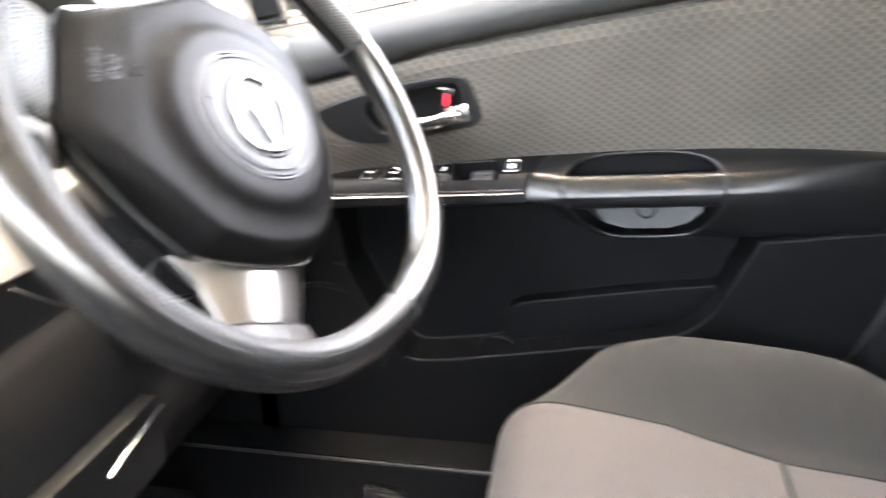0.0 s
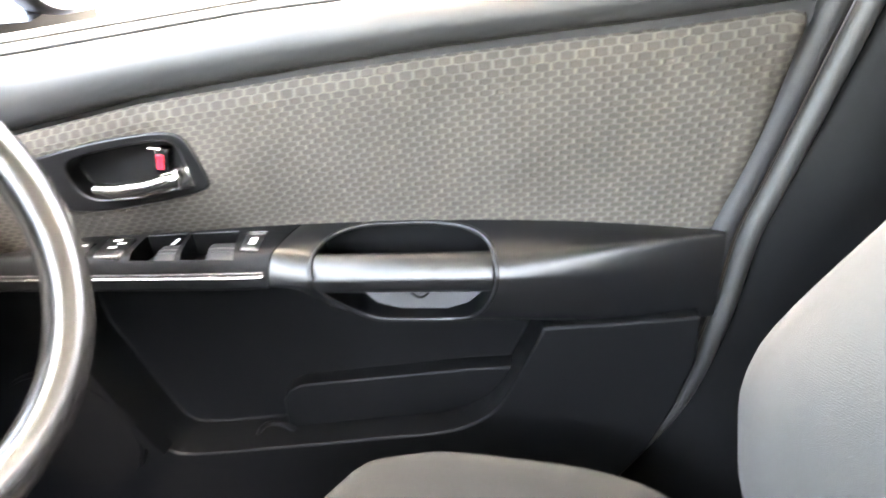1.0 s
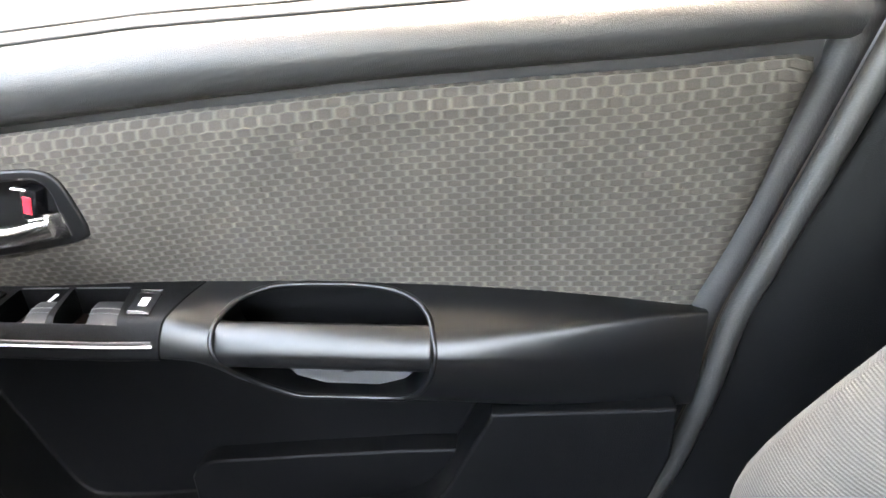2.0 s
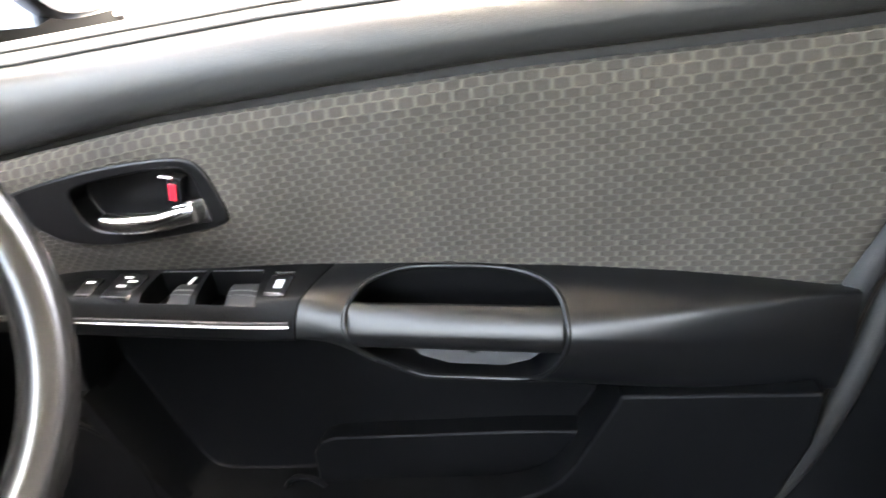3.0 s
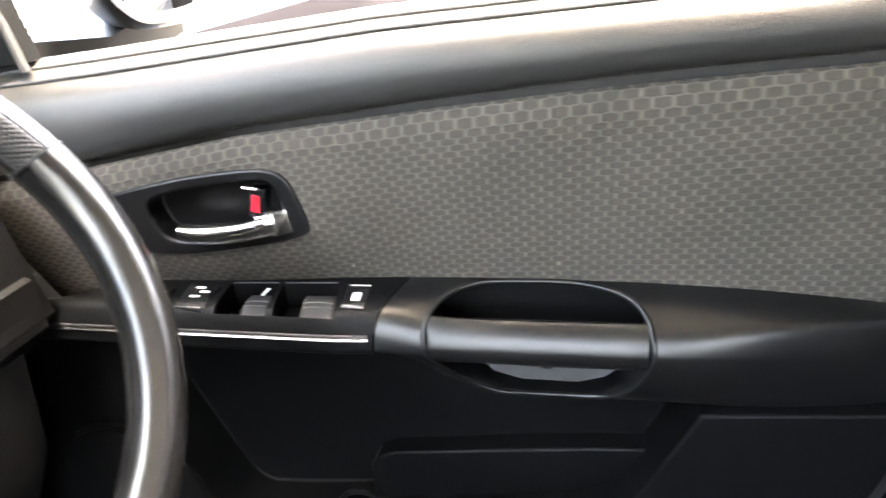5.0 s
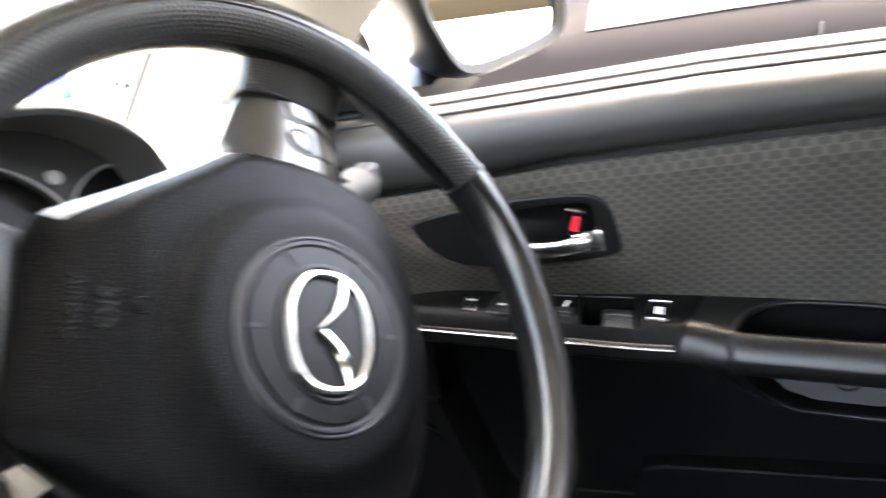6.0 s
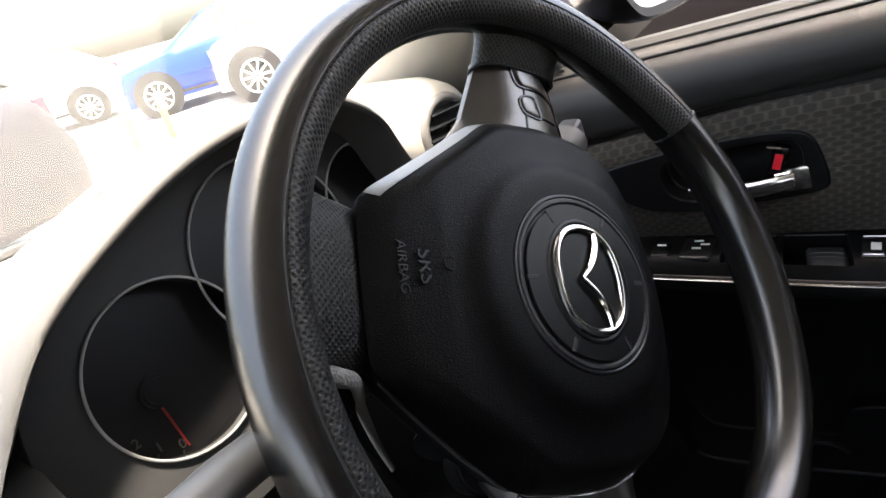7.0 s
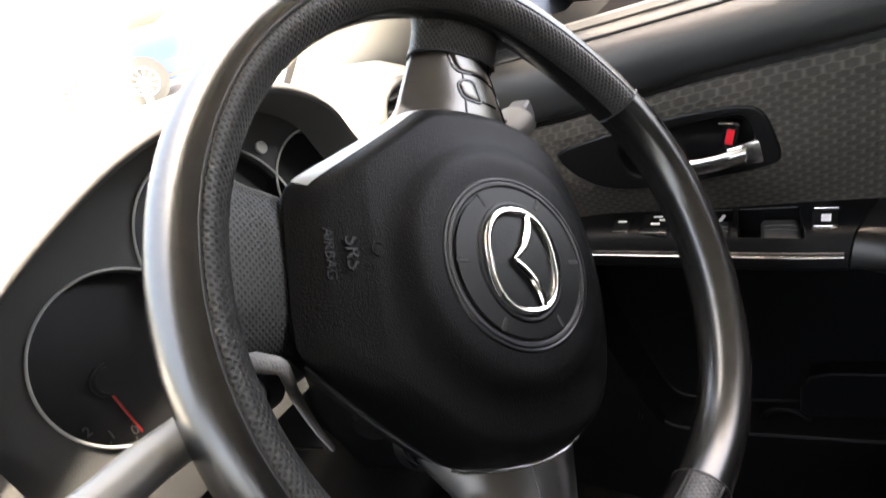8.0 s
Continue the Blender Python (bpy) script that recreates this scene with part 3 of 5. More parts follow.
# outer skin and glass
part("door_shell", prism([(-0.36, 0.42), (0.30, 0.42), (0.55, 0.70), (0.57, 1.12), (-0.36, 1.09)], "y", 0.778, 0.86), material("grey_car_paint", (0.10, 0.10, 0.11), 0.3), door)
part("sail_panel", prism([(-0.36, 1.112), (-0.181, 1.122), (-0.190, 1.175), (-0.215, 1.24), (-0.30, 1.19), (-0.36, 1.15)], "y", 0.724, 0.742), PANEL_BLACK, door, "black corner trim behind the mirror")
part("sail_bead", tube([(-0.180, 0.722, 1.116), (-0.186, 0.722, 1.15), (-0.195, 0.718, 1.19), (-0.22, 0.71, 1.245)], 0.0035, 8), SEAL_GREY, door)


# outside mirror
mirror_m = look((-0.112, 0.806, 1.212), (0.313, 0.546, 1.205))
oval = spline([(-0.061, -0.011), (-0.051, -0.033), (-0.035, -0.059), (-0.018, -0.071), (0.011, -0.071), (0.044, -0.0655), (0.077, -0.059), (0.105, -0.049), (0.113, -0.033), (0.110, 0.0), (0.101, 0.044), (0.077, 0.068), (0.0, 0.075), (-0.050, 0.060), (-0.066, 0.022)], 80, True)
mirror_part = part("side_mirror", loft([[mirror_m @ Vector((-p.x * s, p.y * s, z)) for p in oval] for s, z in ((0.90, -0.002), (0.91, -0.010), (1.02, -0.013), (1.07, -0.006), (1.09, 0.010), (1.08, 0.04), (0.95, 0.075), (0.7, 0.095))]), POD_BLACK, door, "black outside mirror housing", 50)
part("mirror_glass", loft([[mirror_m @ Vector((-p.x * 0.905, p.y * 0.905, z)) for p in oval] for z in (-0.0065, -0.0030)]), MIRROR, mirror_part, "mirror glass")
part("mirror_foot", loft([[(x, y, z + dz) for dz, dx in ((0, 0), (0.035, 0))] + [(x + 0.07, y, z + 0.03), (x + 0.07, y, z)] for x, y, z in ((-0.27, 0.74, 1.105), (-0.23, 0.80, 1.10), (-0.20, 0.86, 1.125))]), POD_BLACK, mirror_part)

# ---- steering wheel ----
WHEEL_C, WHEEL_E, WHEEL_YAW, WHEEL_TURN = Vector((-0.0523, 0.4172, 1.0621)), radians(26.9), radians(-8.3), -123.0
n_axis = Vector((math.cos(WHEEL_E) * math.cos(WHEEL_YAW), math.cos(WHEEL_E) * math.sin(WHEEL_YAW), math.sin(WHEEL_E)))
a_axis = Vector((-math.sin(WHEEL_YAW), math.cos(WHEEL_YAW), 0))
u_axis = n_axis.cross(a_axis)
WHEEL_M = Matrix.Translation(WHEEL_C) @ Matrix((a_axis, u_axis, n_axis)).transposed().to_4x4()
wheel = thing("steering_wheel", "black leather steering wheel turned a third of a turn, gunmetal spokes", "steering wheel")
wheel.matrix_world = WHEEL_M @ pose(0, 0, 0, 0, 0, WHEEL_TURN)
RIM, RAD, AXI = 0.1637, 0.0144, 0.0158


def swell(a):
    """How far the rim flattens beside the upper spokes."""
    return 1 + 0.04 * sum(math.exp(-((((a - c + 180) % 360) - 180) / 22) ** 2) for c in (150, 30))


def rim_point(a, q, more=0.0):
    r = RIM * (1.9 - 0.9 * swell(a)) + (RAD + more) * math.cos(radians(q))
    return (r * math.cos(radians(a)), r * math.sin(radians(a)), (AXI + more) * math.sin(radians(q)))


part("rim", grid(lambda u, v: rim_point(360 * u, 360 * v), 160, 28, True, True), LEATHER, wheel, "smooth black leather rim", 80)
GRIP_A, GRIP_B = 135.5, 397.5
part("grip_leather", grid(lambda u, v: rim_point(lerp(GRIP_A, GRIP_B, u), lerp(98, 166, v), 0.0009 * min(1, 12 * min(v, 1 - v, 6 * u, 6 - 6 * u))), 160, 16,
                          uv=lambda u, v: (radians(GRIP_B - GRIP_A) * RIM * u, 0.0160 * v)), PERFORATED, wheel, "dimpled black leather grip band", 80)
for q in (96, 168):
    part("stitch_groove", tube([rim_point(lerp(GRIP_A, GRIP_B, i / 90), q, 0.0001) for i in range(91)], 0.0006, 6), RUBBER, wheel)
for a in (GRIP_A, GRIP_B):
    part("rim_seam", tube([rim_point(a, 360 * i / 40, -0.0002) for i in range(40)], 0.0009, 6, True), DIAL, wheel)

HUB_Y = -0.0085
half = [(0.0, 0.0720), (0.03, 0.0680), (0.055, 0.0595), (0.072, 0.0500), (0.0835, 0.0385), (0.0900, 0.0230), (0.0940, 0.0060), (0.0950, -0.0100), (0.0945, -0.0260), (0.0930, -0.0400),
        (0.0912, -0.0475), (0.0860, -0.0560), (0.0770, -0.0680), (0.0600, -0.0910), (0.0455, -0.1105), (0.0405, -0.1165), (0.0355, -0.1205), (0.0280, -0.1220)]
pad_outline = spline([(*p, 0) for p in half + [(0.0, -0.1225)] + [(-x, y) for x, y in half[:0:-1]]], 180, True)
pad_rim_z = curve([-0.1225, -0.1165, -0.0935, -0.0745, -0.052, -0.036, -0.010, 0.024, 0.051, 0.074], [-0.0085, -0.0095, -0.0170, -0.0215, -0.0215, -0.0160, -0.0135, -0.0160, -0.0240, -0.0290])


def pad_face(x, y):
    """The cover inside its rolled edge: a low round dome about the badge on a gently falling field."""
    r = math.hypot(x, y - HUB_Y)
    dome = 0.0058 / (1 + math.exp((r - 0.0640) / 0.0030)) - 0.010 * max(0.0, r - 0.044) ** 1.2
    return 0.0010 + dome - 0.08 * max(0.0, r - 0.070) - 4.5 * max(0.0, y - 0.02) ** 2 - 0.10 * max(0.0, -y - 0.085)


def pad_point(p, s):
    """A point of the cover, s of the way from the axis to its outline at p."""
    roll = max(0.0, (s - 0.86) / 0.14)
    inner = pad_face(p.x * min(s, 0.86), p.y * min(s, 0.86))
    flat = pad_face(p.x * s, p.y * s)
    return Vector((p.x * s, p.y * s, lerp(flat, pad_rim_z(p.y), roll ** 2.2) if roll else inner))


pad_rows = [[pad_point(p, s) for p in pad_outline] for s in [0.16, 0.28, 0.36] + [lerp(0.40, 1.0, i / 44) for i in range(45)]]
for s, dz in ((1.001, -0.0012), (0.999, -0.0030), (0.99, -0.0060), (0.975, -0.020)):
    pad_rows.append([(p.x * s, p.y * s, pad_rim_z(p.y) + dz) for p in pad_outline])
part("airbag_cover", loft(pad_rows), PAD, wheel, "grained black airbag cover", 60)
# Pale strip on one side stands for the highlight on the rolled edge.
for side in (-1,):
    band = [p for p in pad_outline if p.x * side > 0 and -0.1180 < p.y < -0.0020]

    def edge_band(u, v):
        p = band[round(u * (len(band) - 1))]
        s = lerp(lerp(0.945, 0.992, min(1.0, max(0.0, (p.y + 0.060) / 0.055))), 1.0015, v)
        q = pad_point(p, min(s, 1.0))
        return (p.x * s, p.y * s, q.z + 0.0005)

    part("pad_edge_highlight", grid(edge_band, len(band) - 1, 12), HIGHLIGHT_GREY, wheel, "pale painted highlight along the edge of the airbag cover", 70)
BADGE = pose(0, HUB_Y, 0.0084)
part("badge_disc", disc(0.0405, 0.006, 64, BADGE @ pose(0, 0, -0.0030), 0.0015), POD_BLACK, wheel, "round black centre cap")
part("badge_groove", ring(0.0420, 0.0021, BADGE @ pose(0, 0, -0.0026)), DIAL, wheel)
part("badge_edge", ring(0.0446, 0.0012, BADGE @ pose(0, 0, -0.0020)), SOFT_BLACK, wheel)
for i in range(6):
    a = radians(30 + 60 * i)
    part("cap_notch", block(0, 0, 0, 0.0070, 0.0022, 0.0012, 0.0002, 1, BADGE @ pose(0.0362 * math.cos(a), 0.0362 * math.sin(a), -0.00035, 0, 0, math.degrees(a))), RUBBER, wheel)
part("badge_dish", ring(0.0300, 0.0016, BADGE @ Matrix.Diagonal((1.0, 0.86, 0.6, 1))), POD_BLACK, wheel)
oval_path = [BADGE @ Vector((0.0262 * math.copysign(abs(math.cos(a)) ** 0.85, math.cos(a)), 0.0208 * math.copysign(abs(math.sin(a)) ** 0.85, math.sin(a)), 0.0010)) for a in (2 * math.pi * i / 72 for i in range(72))]
part("badge_ring", tube(oval_path, 0.0021, 10, True, 0.8), CHROME, wheel, "chrome oval ring")
for side in (-1, 1):
    part("badge_bar", tube([BADGE @ p for p in spline([(side * 0.0248, 0.0085, 0.0014), (side * 0.0168, 0.007, 0.0021), (side * 0.0075, 0.002, 0.0023), (0.0, -0.006, 0.0021)], 18)], lambda t: 0.0024 - 0.001 * abs(2 * t - 1), 8, False, 0.7), CHROME, wheel, "curved chrome bar")


back = part("wheel_back", loft([[(p.x * s, p.y * s, pad_rim_z(p.y) + dz) for p in pad_outline] for s, dz in ((0.94, -0.004), (0.965, -0.010), (0.97, -0.014), (0.93, -0.032), (0.82, -0.046), (0.60, -0.056))]), POD_BLACK, wheel, "black cover behind the airbag", 60)
for side in (-1, 1):
    part("screw_cap", disc(0.0095, 0.004, 32, pose(side * 0.0655, -0.072, -0.048, 0, side * 62, side * -38), 0.001), SOFT_BLACK, back)

spoke_lo = curve([0.086, 0.105, 0.135], [-0.054, -0.0400, -0.0325])
spoke_hi = curve([0.086, 0.111, 0.1345], [0.047, 0.0350, 0.0225])


def spoke_top(x, y):
    """Height of the spoke's face at a place on it."""
    t = (x - 0.090) / 0.045
    lo, hi = spoke_lo(x), spoke_hi(x)
    c = min(1.0, abs((y - (lo + hi) / 2) / ((hi - lo) / 2)))
    return lerp(-0.0172, -0.0125, t) - lerp(0.020, 0.009, min(1.0, max(0.0, t))) * c ** 2.4


def spoke_skin(side):
    def skin(u, v):
        x = lerp(0.085, 0.1385, v)
        lo, hi = spoke_lo(x), spoke_hi(x)
        y = lerp(lo, hi, 0.5 - 0.5 * math.cos(2 * math.pi * u))
        z = spoke_top(x, y)
        return (side * x, y, z if u <= 0.5 else spoke_top(x, hi) - 0.004 - 0.010 * math.sin(2 * math.pi * (u - 0.5)))
    return skin


def wrap(lo, hi, x, top, thick, u, power=0.55):
    """A closed soft-edged section in y and z at x."""
    q = 2 * math.pi * u
    f = lambda c: math.copysign(abs(c) ** power, c)
    return (x, (lo + hi) / 2 + (hi - lo) / 2 * f(math.cos(q)), top - thick + thick * f(math.sin(q)))


def spoke_sleeve(side):
    def sleeve(u, v):
        x = lerp(0.1335, 0.1645, v)
        flare = 0.016 * max(0.0, (v - 0.25) / 0.75) ** 2.2
        top = lerp(-0.0115, 0.0030, min(1.0, 1.15 * v) ** 0.9) - 0.012 * max(0.0, v - 0.75)
        p = wrap(-0.0340 - 0.6 * flare, 0.0250 + flare, x, top, lerp(0.0105, 0.009, v), u, 0.75)
        return (side * p[0], p[1], p[2])
    return sleeve


def sleeve_uv(fn, across, along):
    def at(u, v):
        p, top = fn(u, v), fn(0.25, v)
        return (p[across] + math.copysign(0.8 * (top[2] - p[2]), p[across] - top[across]), p[along] * 1.15)
    return at


def groove(points, side, parent, radius=0.0008):
    pts = [(side * x, y, spoke_top(x, y) + 0.0001) for x, y in ((q.x, q.y) for q in points)]
    return part("button_groove", tube(pts, radius, 6), GLOSS_BLACK, parent)


for side in (-1, 1):
    spoke = part("spoke", grid(spoke_skin(side), 40, 18, True), SPOKE, wheel, "satin gunmetal grey spoke", 60)
    part("spoke_leather", grid(spoke_sleeve(side), 48, 14, True, uv=sleeve_uv(spoke_sleeve(side), 1, 0)), PERFORATED, wheel, "dimpled leather round the spoke end", 70)
    part("sleeve_seam", tube([spoke_sleeve(side)(i / 40, 0.0) for i in range(40)], 0.0010, 6, True), RUBBER, wheel)
    part("spoke_seam", tube([(side * x, -0.0045, spoke_top(x, -0.0045)) for x in (lerp(0.096, 0.1335, i / 10) for i in range(11))], 0.0007, 6), INSERT, spoke)
    # the plain spoke has a thin line beside the cover, the other one the sound controls
    rim_line = [p for p in pad_outline if p.x > 0.080 and -0.050 < p.y < 0.040]
    if side > 0:
        part("edge_line", tube([(side * (p.x + 0.0012), p.y, pad_rim_z(p.y) - 0.0010) for p in rim_line], 0.0008, 8), SATIN, spoke, "thin bright line beside the airbag cover")
        continue
    keys = (((0.1347, -0.0132), (0.1294, -0.0124), (0.1248, -0.0099), (0.1228, -0.0062), (0.1229, 0.0075), (0.1211, 0.0226), (0.1189, 0.0273), (0.1223, 0.0256), (0.1299, 0.0191), (0.1349, 0.0108), (0.1372, 0.0016), (0.1368, -0.0074)),
            ((0.1150, -0.0085), (0.1112, -0.0080), (0.1072, -0.0058), (0.1058, -0.0007), (0.1056, 0.0066), (0.1114, 0.0052), (0.1176, 0.0028), (0.1181, -0.0041)))
    for key in keys:
        loop = spline([(*q, 0) for q in key], 60, True)
        mid = sum(loop, Vector()) / len(loop)
        rows = [[(side * (mid.x + (p.x - mid.x) * k), mid.y + (p.y - mid.y) * k, spoke_top(mid.x + (p.x - mid.x) * k, mid.y + (p.y - mid.y) * k) + dz) for p in loop] for k, dz in ((0.3, 0.0011), (0.72, 0.0010), (0.88, 0.0006), (0.93, -0.001))]
        b = part("audio_button", loft(rows), SPOKE, spoke, "flush rounded audio button", 60)
        groove(loop + loop[:1], side, b)
    groove(spline([(0.1174, 0.0040, 0), (0.1106, 0.0066, 0), (0.1066, 0.0093, 0), (0.1067, 0.0210, 0)], 16), side, spoke)
    groove(spline([(0.1168, 0.0264, 0), (0.1119, 0.0277, 0), (0.1061, 0.0316, 0), (0.1009, 0.0359, 0)], 14), side, spoke, 0.0010)
    groove(spline([(0.1197, 0.0237, 0), (0.1121, 0.0317, 0), (0.1034, 0.0363, 0)], 14), side, spoke, 0.0006)


def lower_sleeve(u, v):
    flare = 0.022 * max(0.0, (v - 0.35) / 0.65) ** 2.2
    top = lerp(-0.0135, 0.0030, min(1.0, 1.15 * v) ** 0.85) - 0.010 * max(0.0, v - 0.8)
    p = wrap(-0.0370 - 0.002 * v - flare, 0.0350 + 0.002 * v + flare, lerp(-0.1165, -0.1645, v), top, lerp(0.014, 0.011, v), u, 0.6)
    return (p[1], p[0], p[2])


part("lower_spoke", grid(lower_sleeve, 64, 20, True, uv=sleeve_uv(lower_sleeve, 0, 1)), PERFORATED, wheel, "dimpled leather lower spoke", 70)
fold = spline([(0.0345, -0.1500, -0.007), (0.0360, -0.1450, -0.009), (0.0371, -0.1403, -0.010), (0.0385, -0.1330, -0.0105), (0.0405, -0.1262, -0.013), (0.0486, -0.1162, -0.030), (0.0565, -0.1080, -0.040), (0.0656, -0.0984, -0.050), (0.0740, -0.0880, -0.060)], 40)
part("leather_fold", tube(fold, lambda t: 0.0064 - 0.0050 * t ** 0.7, 14, False, 0.6), FOLD, wheel, "grained leather edge behind the lower spoke, coloured pale as if lit", 80)
lip = [p for p in pad_outline if p.x > 0 and -0.1165 < p.y < -0.0520]
part("cover_lip", tube([(p.x * 1.004, p.y * 1.004, pad_rim_z(p.y) - 0.0030) for p in lip], lambda t: 0.0006 + 0.0006 * math.sin(math.pi * t), 8), INSERT, wheel, "rough cut edge under the airbag cover", 80)
part("pad_seam", block(0, -0.1175, -0.026, 0.066, 0.005, 0.02, 0.001, 1), RUBBER, wheel)

# raised lettering on the airbag cover
def raised_text(text, size, m, parent, mat, name):
    cu = bpy.data.curves.new(name, "FONT")
    cu.body, cu.size, cu.extrude, cu.align_x, cu.align_y = text, size, 0.00035, "CENTER", "CENTER"
    tmp = new(name, cu)
    bpy.context.view_layer.update()
    me = bpy.data.meshes.new_from_object(tmp.evaluated_get(bpy.context.evaluated_depsgraph_get()))
    bpy.data.objects.remove(tmp)
    ob = new(name, me)
    me.materials.append(mat)
    me.transform(m)
    ob.parent = parent
    return ob


for words, y, size in (("SRS", -0.0955, 0.0105), ("AIRBAG", -0.1055, 0.0068)):
    raised_text(words, size, pose(-0.005, y, pad_face(-0.005, y) + 0.0003, -3), wheel, POD_BLACK, "embossed_letters")
part("embossed_mark", ring(0.0030, 0.0004, pose(-0.0065, -0.0840, pad_face(-0.0065, -0.0840) + 0.0001), sides=6, n=24), PAD, wheel)

# ---- steering column, stalks ----
column = thing("steering_column", "black plastic column shroud with a stalk on each side", "steering column")


def col(h, y, up):
    return WHEEL_C + h * n_axis + y * a_axis + up * u_axis


part("shroud", loft([[col(h, w * math.cos(a), top * math.sin(a) if math.sin(a) > 0 else low * math.sin(a)) for a in (2 * math.pi * j / 28 for j in range(28))]
                     for h, w, top, low in ((-0.062, 0.048, 0.035, 0.075), (-0.07, 0.056, 0.042, 0.085), (-0.12, 0.062, 0.05, 0.10), (-0.20, 0.066, 0.045, 0.11), (-0.26, 0.064, 0.02, 0.11))]), PANEL_BLACK, column, "black column shroud", 50)
part("hub_cone", loft([[col(h, r * math.cos(a), r * math.sin(a)) for a in (2 * math.pi * j / 24 for j in range(24))] for h, r in ((-0.034, 0.062), (-0.066, 0.045))]), PANEL_BLACK, column)
left_stalk = part("wiper_stalk", tube(spline([(-0.118, 0.340, 1.066), (-0.114, 0.300, 1.076), (-0.110, 0.2785, 1.0836), (-0.108, 0.2557, 1.0876), (-0.106, 0.2384, 1.0910), (-0.104, 0.224, 1.0926), (-0.103, 0.203, 1.0940)], 24), lambda t: 0.0080 + 0.0018 * min(1, 2.2 * t), 14, False, 0.8), SILVER, column, "satin silver wiper stalk", 70)
part("stalk_ring", tube([(-0.1125, 0.293, 1.0785), (-0.1110, 0.285, 1.0815)], 0.0108, 16), POD_BLACK, left_stalk)
right_stalk = part("indicator_stalk", tube(spline([(-0.125, 0.465, 1.058), (-0.121, 0.505, 1.072), (-0.117, 0.536, 1.086), (-0.115, 0.562, 1.094)], 20), lambda t: 0.0080 + 0.0075 * t, 16, False, 0.85), SILVER, column, "pale silver indicator stalk", 70)
part("stalk_tip", block(-0.115, 0.571, 1.0965, 0.016, 0.014, 0.017, 0.004, 3, pose(0, 0, 0, 14)), INSERT, right_stalk, "silver knob on the stalk end")
for sy, dz in ((0.535, 0.0040), (0.546, 0.0070)):
    part("stalk_ring", tube([(-0.12, sy, 1.0815 + dz), (-0.12, sy + 0.003, 1.0825 + dz)], 0.0146, 14), POD_BLACK, right_stalk)
part("key_barrel", disc(0.017, 0.02, 32, Matrix.Translation(col(-0.09, -0.058, -0.055)) @ pose(0, 0, 0, 60, 0, 70), 0.002), SOFT_BLACK, column, "round ignition barrel")
part("tilt_lever", block(0, 0, 0, 0.006, 0.014, 0.004, 0.0015, 2, Matrix.Translation((-0.122, 0.289, 1.025)) @ pose(0, 0, 0, 20, 10, 30)), HIGHLIGHT_GREY, column)

# ---- dashboard ----
dash = thing("dashboard", "dark grey dashboard with a hooded three-dial binnacle", "dashboard")


def dash_top(u, v):
    y = lerp(-0.72, 0.70, u)
    x0 = -0.235 - 0.05 * max(0, (y - 0.60) / 0.1) ** 2 - 0.03 * max(0, (0.25 - y) / 0.9)
    if 0.20 < y < 0.575:
        x0 = -0.36
    x = lerp(x0, -0.97 + 0.10 * (abs(y) / 0.7) ** 2, v)
    return (x, y, lerp(1.076, 1.030, v) + 0.020 * math.sin(math.pi * min(1, v * 2.2)) * (1 if v < 0.46 else 0))


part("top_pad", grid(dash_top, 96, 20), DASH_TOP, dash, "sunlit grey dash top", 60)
fascia_top = curve([0.205, 0.235, 0.56, 0.59], [1.08, 0.985, 0.985, 1.08])
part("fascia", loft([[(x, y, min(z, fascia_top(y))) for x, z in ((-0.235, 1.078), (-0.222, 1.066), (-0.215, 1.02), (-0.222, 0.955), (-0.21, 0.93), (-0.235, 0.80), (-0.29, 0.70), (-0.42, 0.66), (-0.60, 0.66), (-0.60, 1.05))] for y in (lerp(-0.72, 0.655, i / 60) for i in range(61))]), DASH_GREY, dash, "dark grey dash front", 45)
part("dash_end", prism([(-0.203, 1.028), (-0.193, 0.975), (-0.186, 0.935), (-0.21, 0.912), (-0.25, 0.872), (-0.42, 0.85), (-0.42, 1.07), (-0.25, 1.075), (-0.217, 1.055)], "y", 0.615, 0.672), PANEL_BLACK, dash, "black end panel of the dash", 40)
end_block = part("switch_block", prism([(-0.195, 0.972), (-0.187, 0.968), (-0.188, 0.926), (-0.245, 0.878), (-0.250, 0.93)], "y", 0.600, 0.664), POD_BLACK, dash, "black switch insert at the dash end", 40)
for bx, bz in ((-0.213, 0.947), (-0.224, 0.925), (-0.208, 0.925)):
    part("dash_button", block(bx, 0.5985, bz, 0.017, 0.006, 0.015, 0.002, 2), GLOSS_BLACK, end_block)
part("centre_trim", loft([[(x, y, z) for x, z in ((-0.222, 1.075), (-0.208, 1.06), (-0.205, 1.0), (-0.21, 0.80), (-0.25, 0.78), (-0.26, 1.075))] for y in (-0.12, 0.0, 0.12, 0.205, 0.222)]), SILVER, dash, "pale silver centre panel", 50)
part("trim_seam", tube([(-0.2035, 0.19, 1.055), (-0.201, 0.192, 1.0), (-0.205, 0.192, 0.82)], 0.0016, 6), RUBBER, dash)
part("knee_trim", prism([(-0.21, 0.835), (-0.213, 0.825), (-0.225, 0.76), (-0.24, 0.76), (-0.228, 0.835)], "y", 0.22, 0.41), DASH_GREY, dash)
for y0, y1, z0, z1 in ((0.325, 0.36, 0.985, 0.95), (0.335, 0.405, 0.815, 0.83)):
    part("bright_edge", tube([(-0.203, y0, z0), (-0.203, y1, z1)], 0.0013, 8), SATIN, dash)

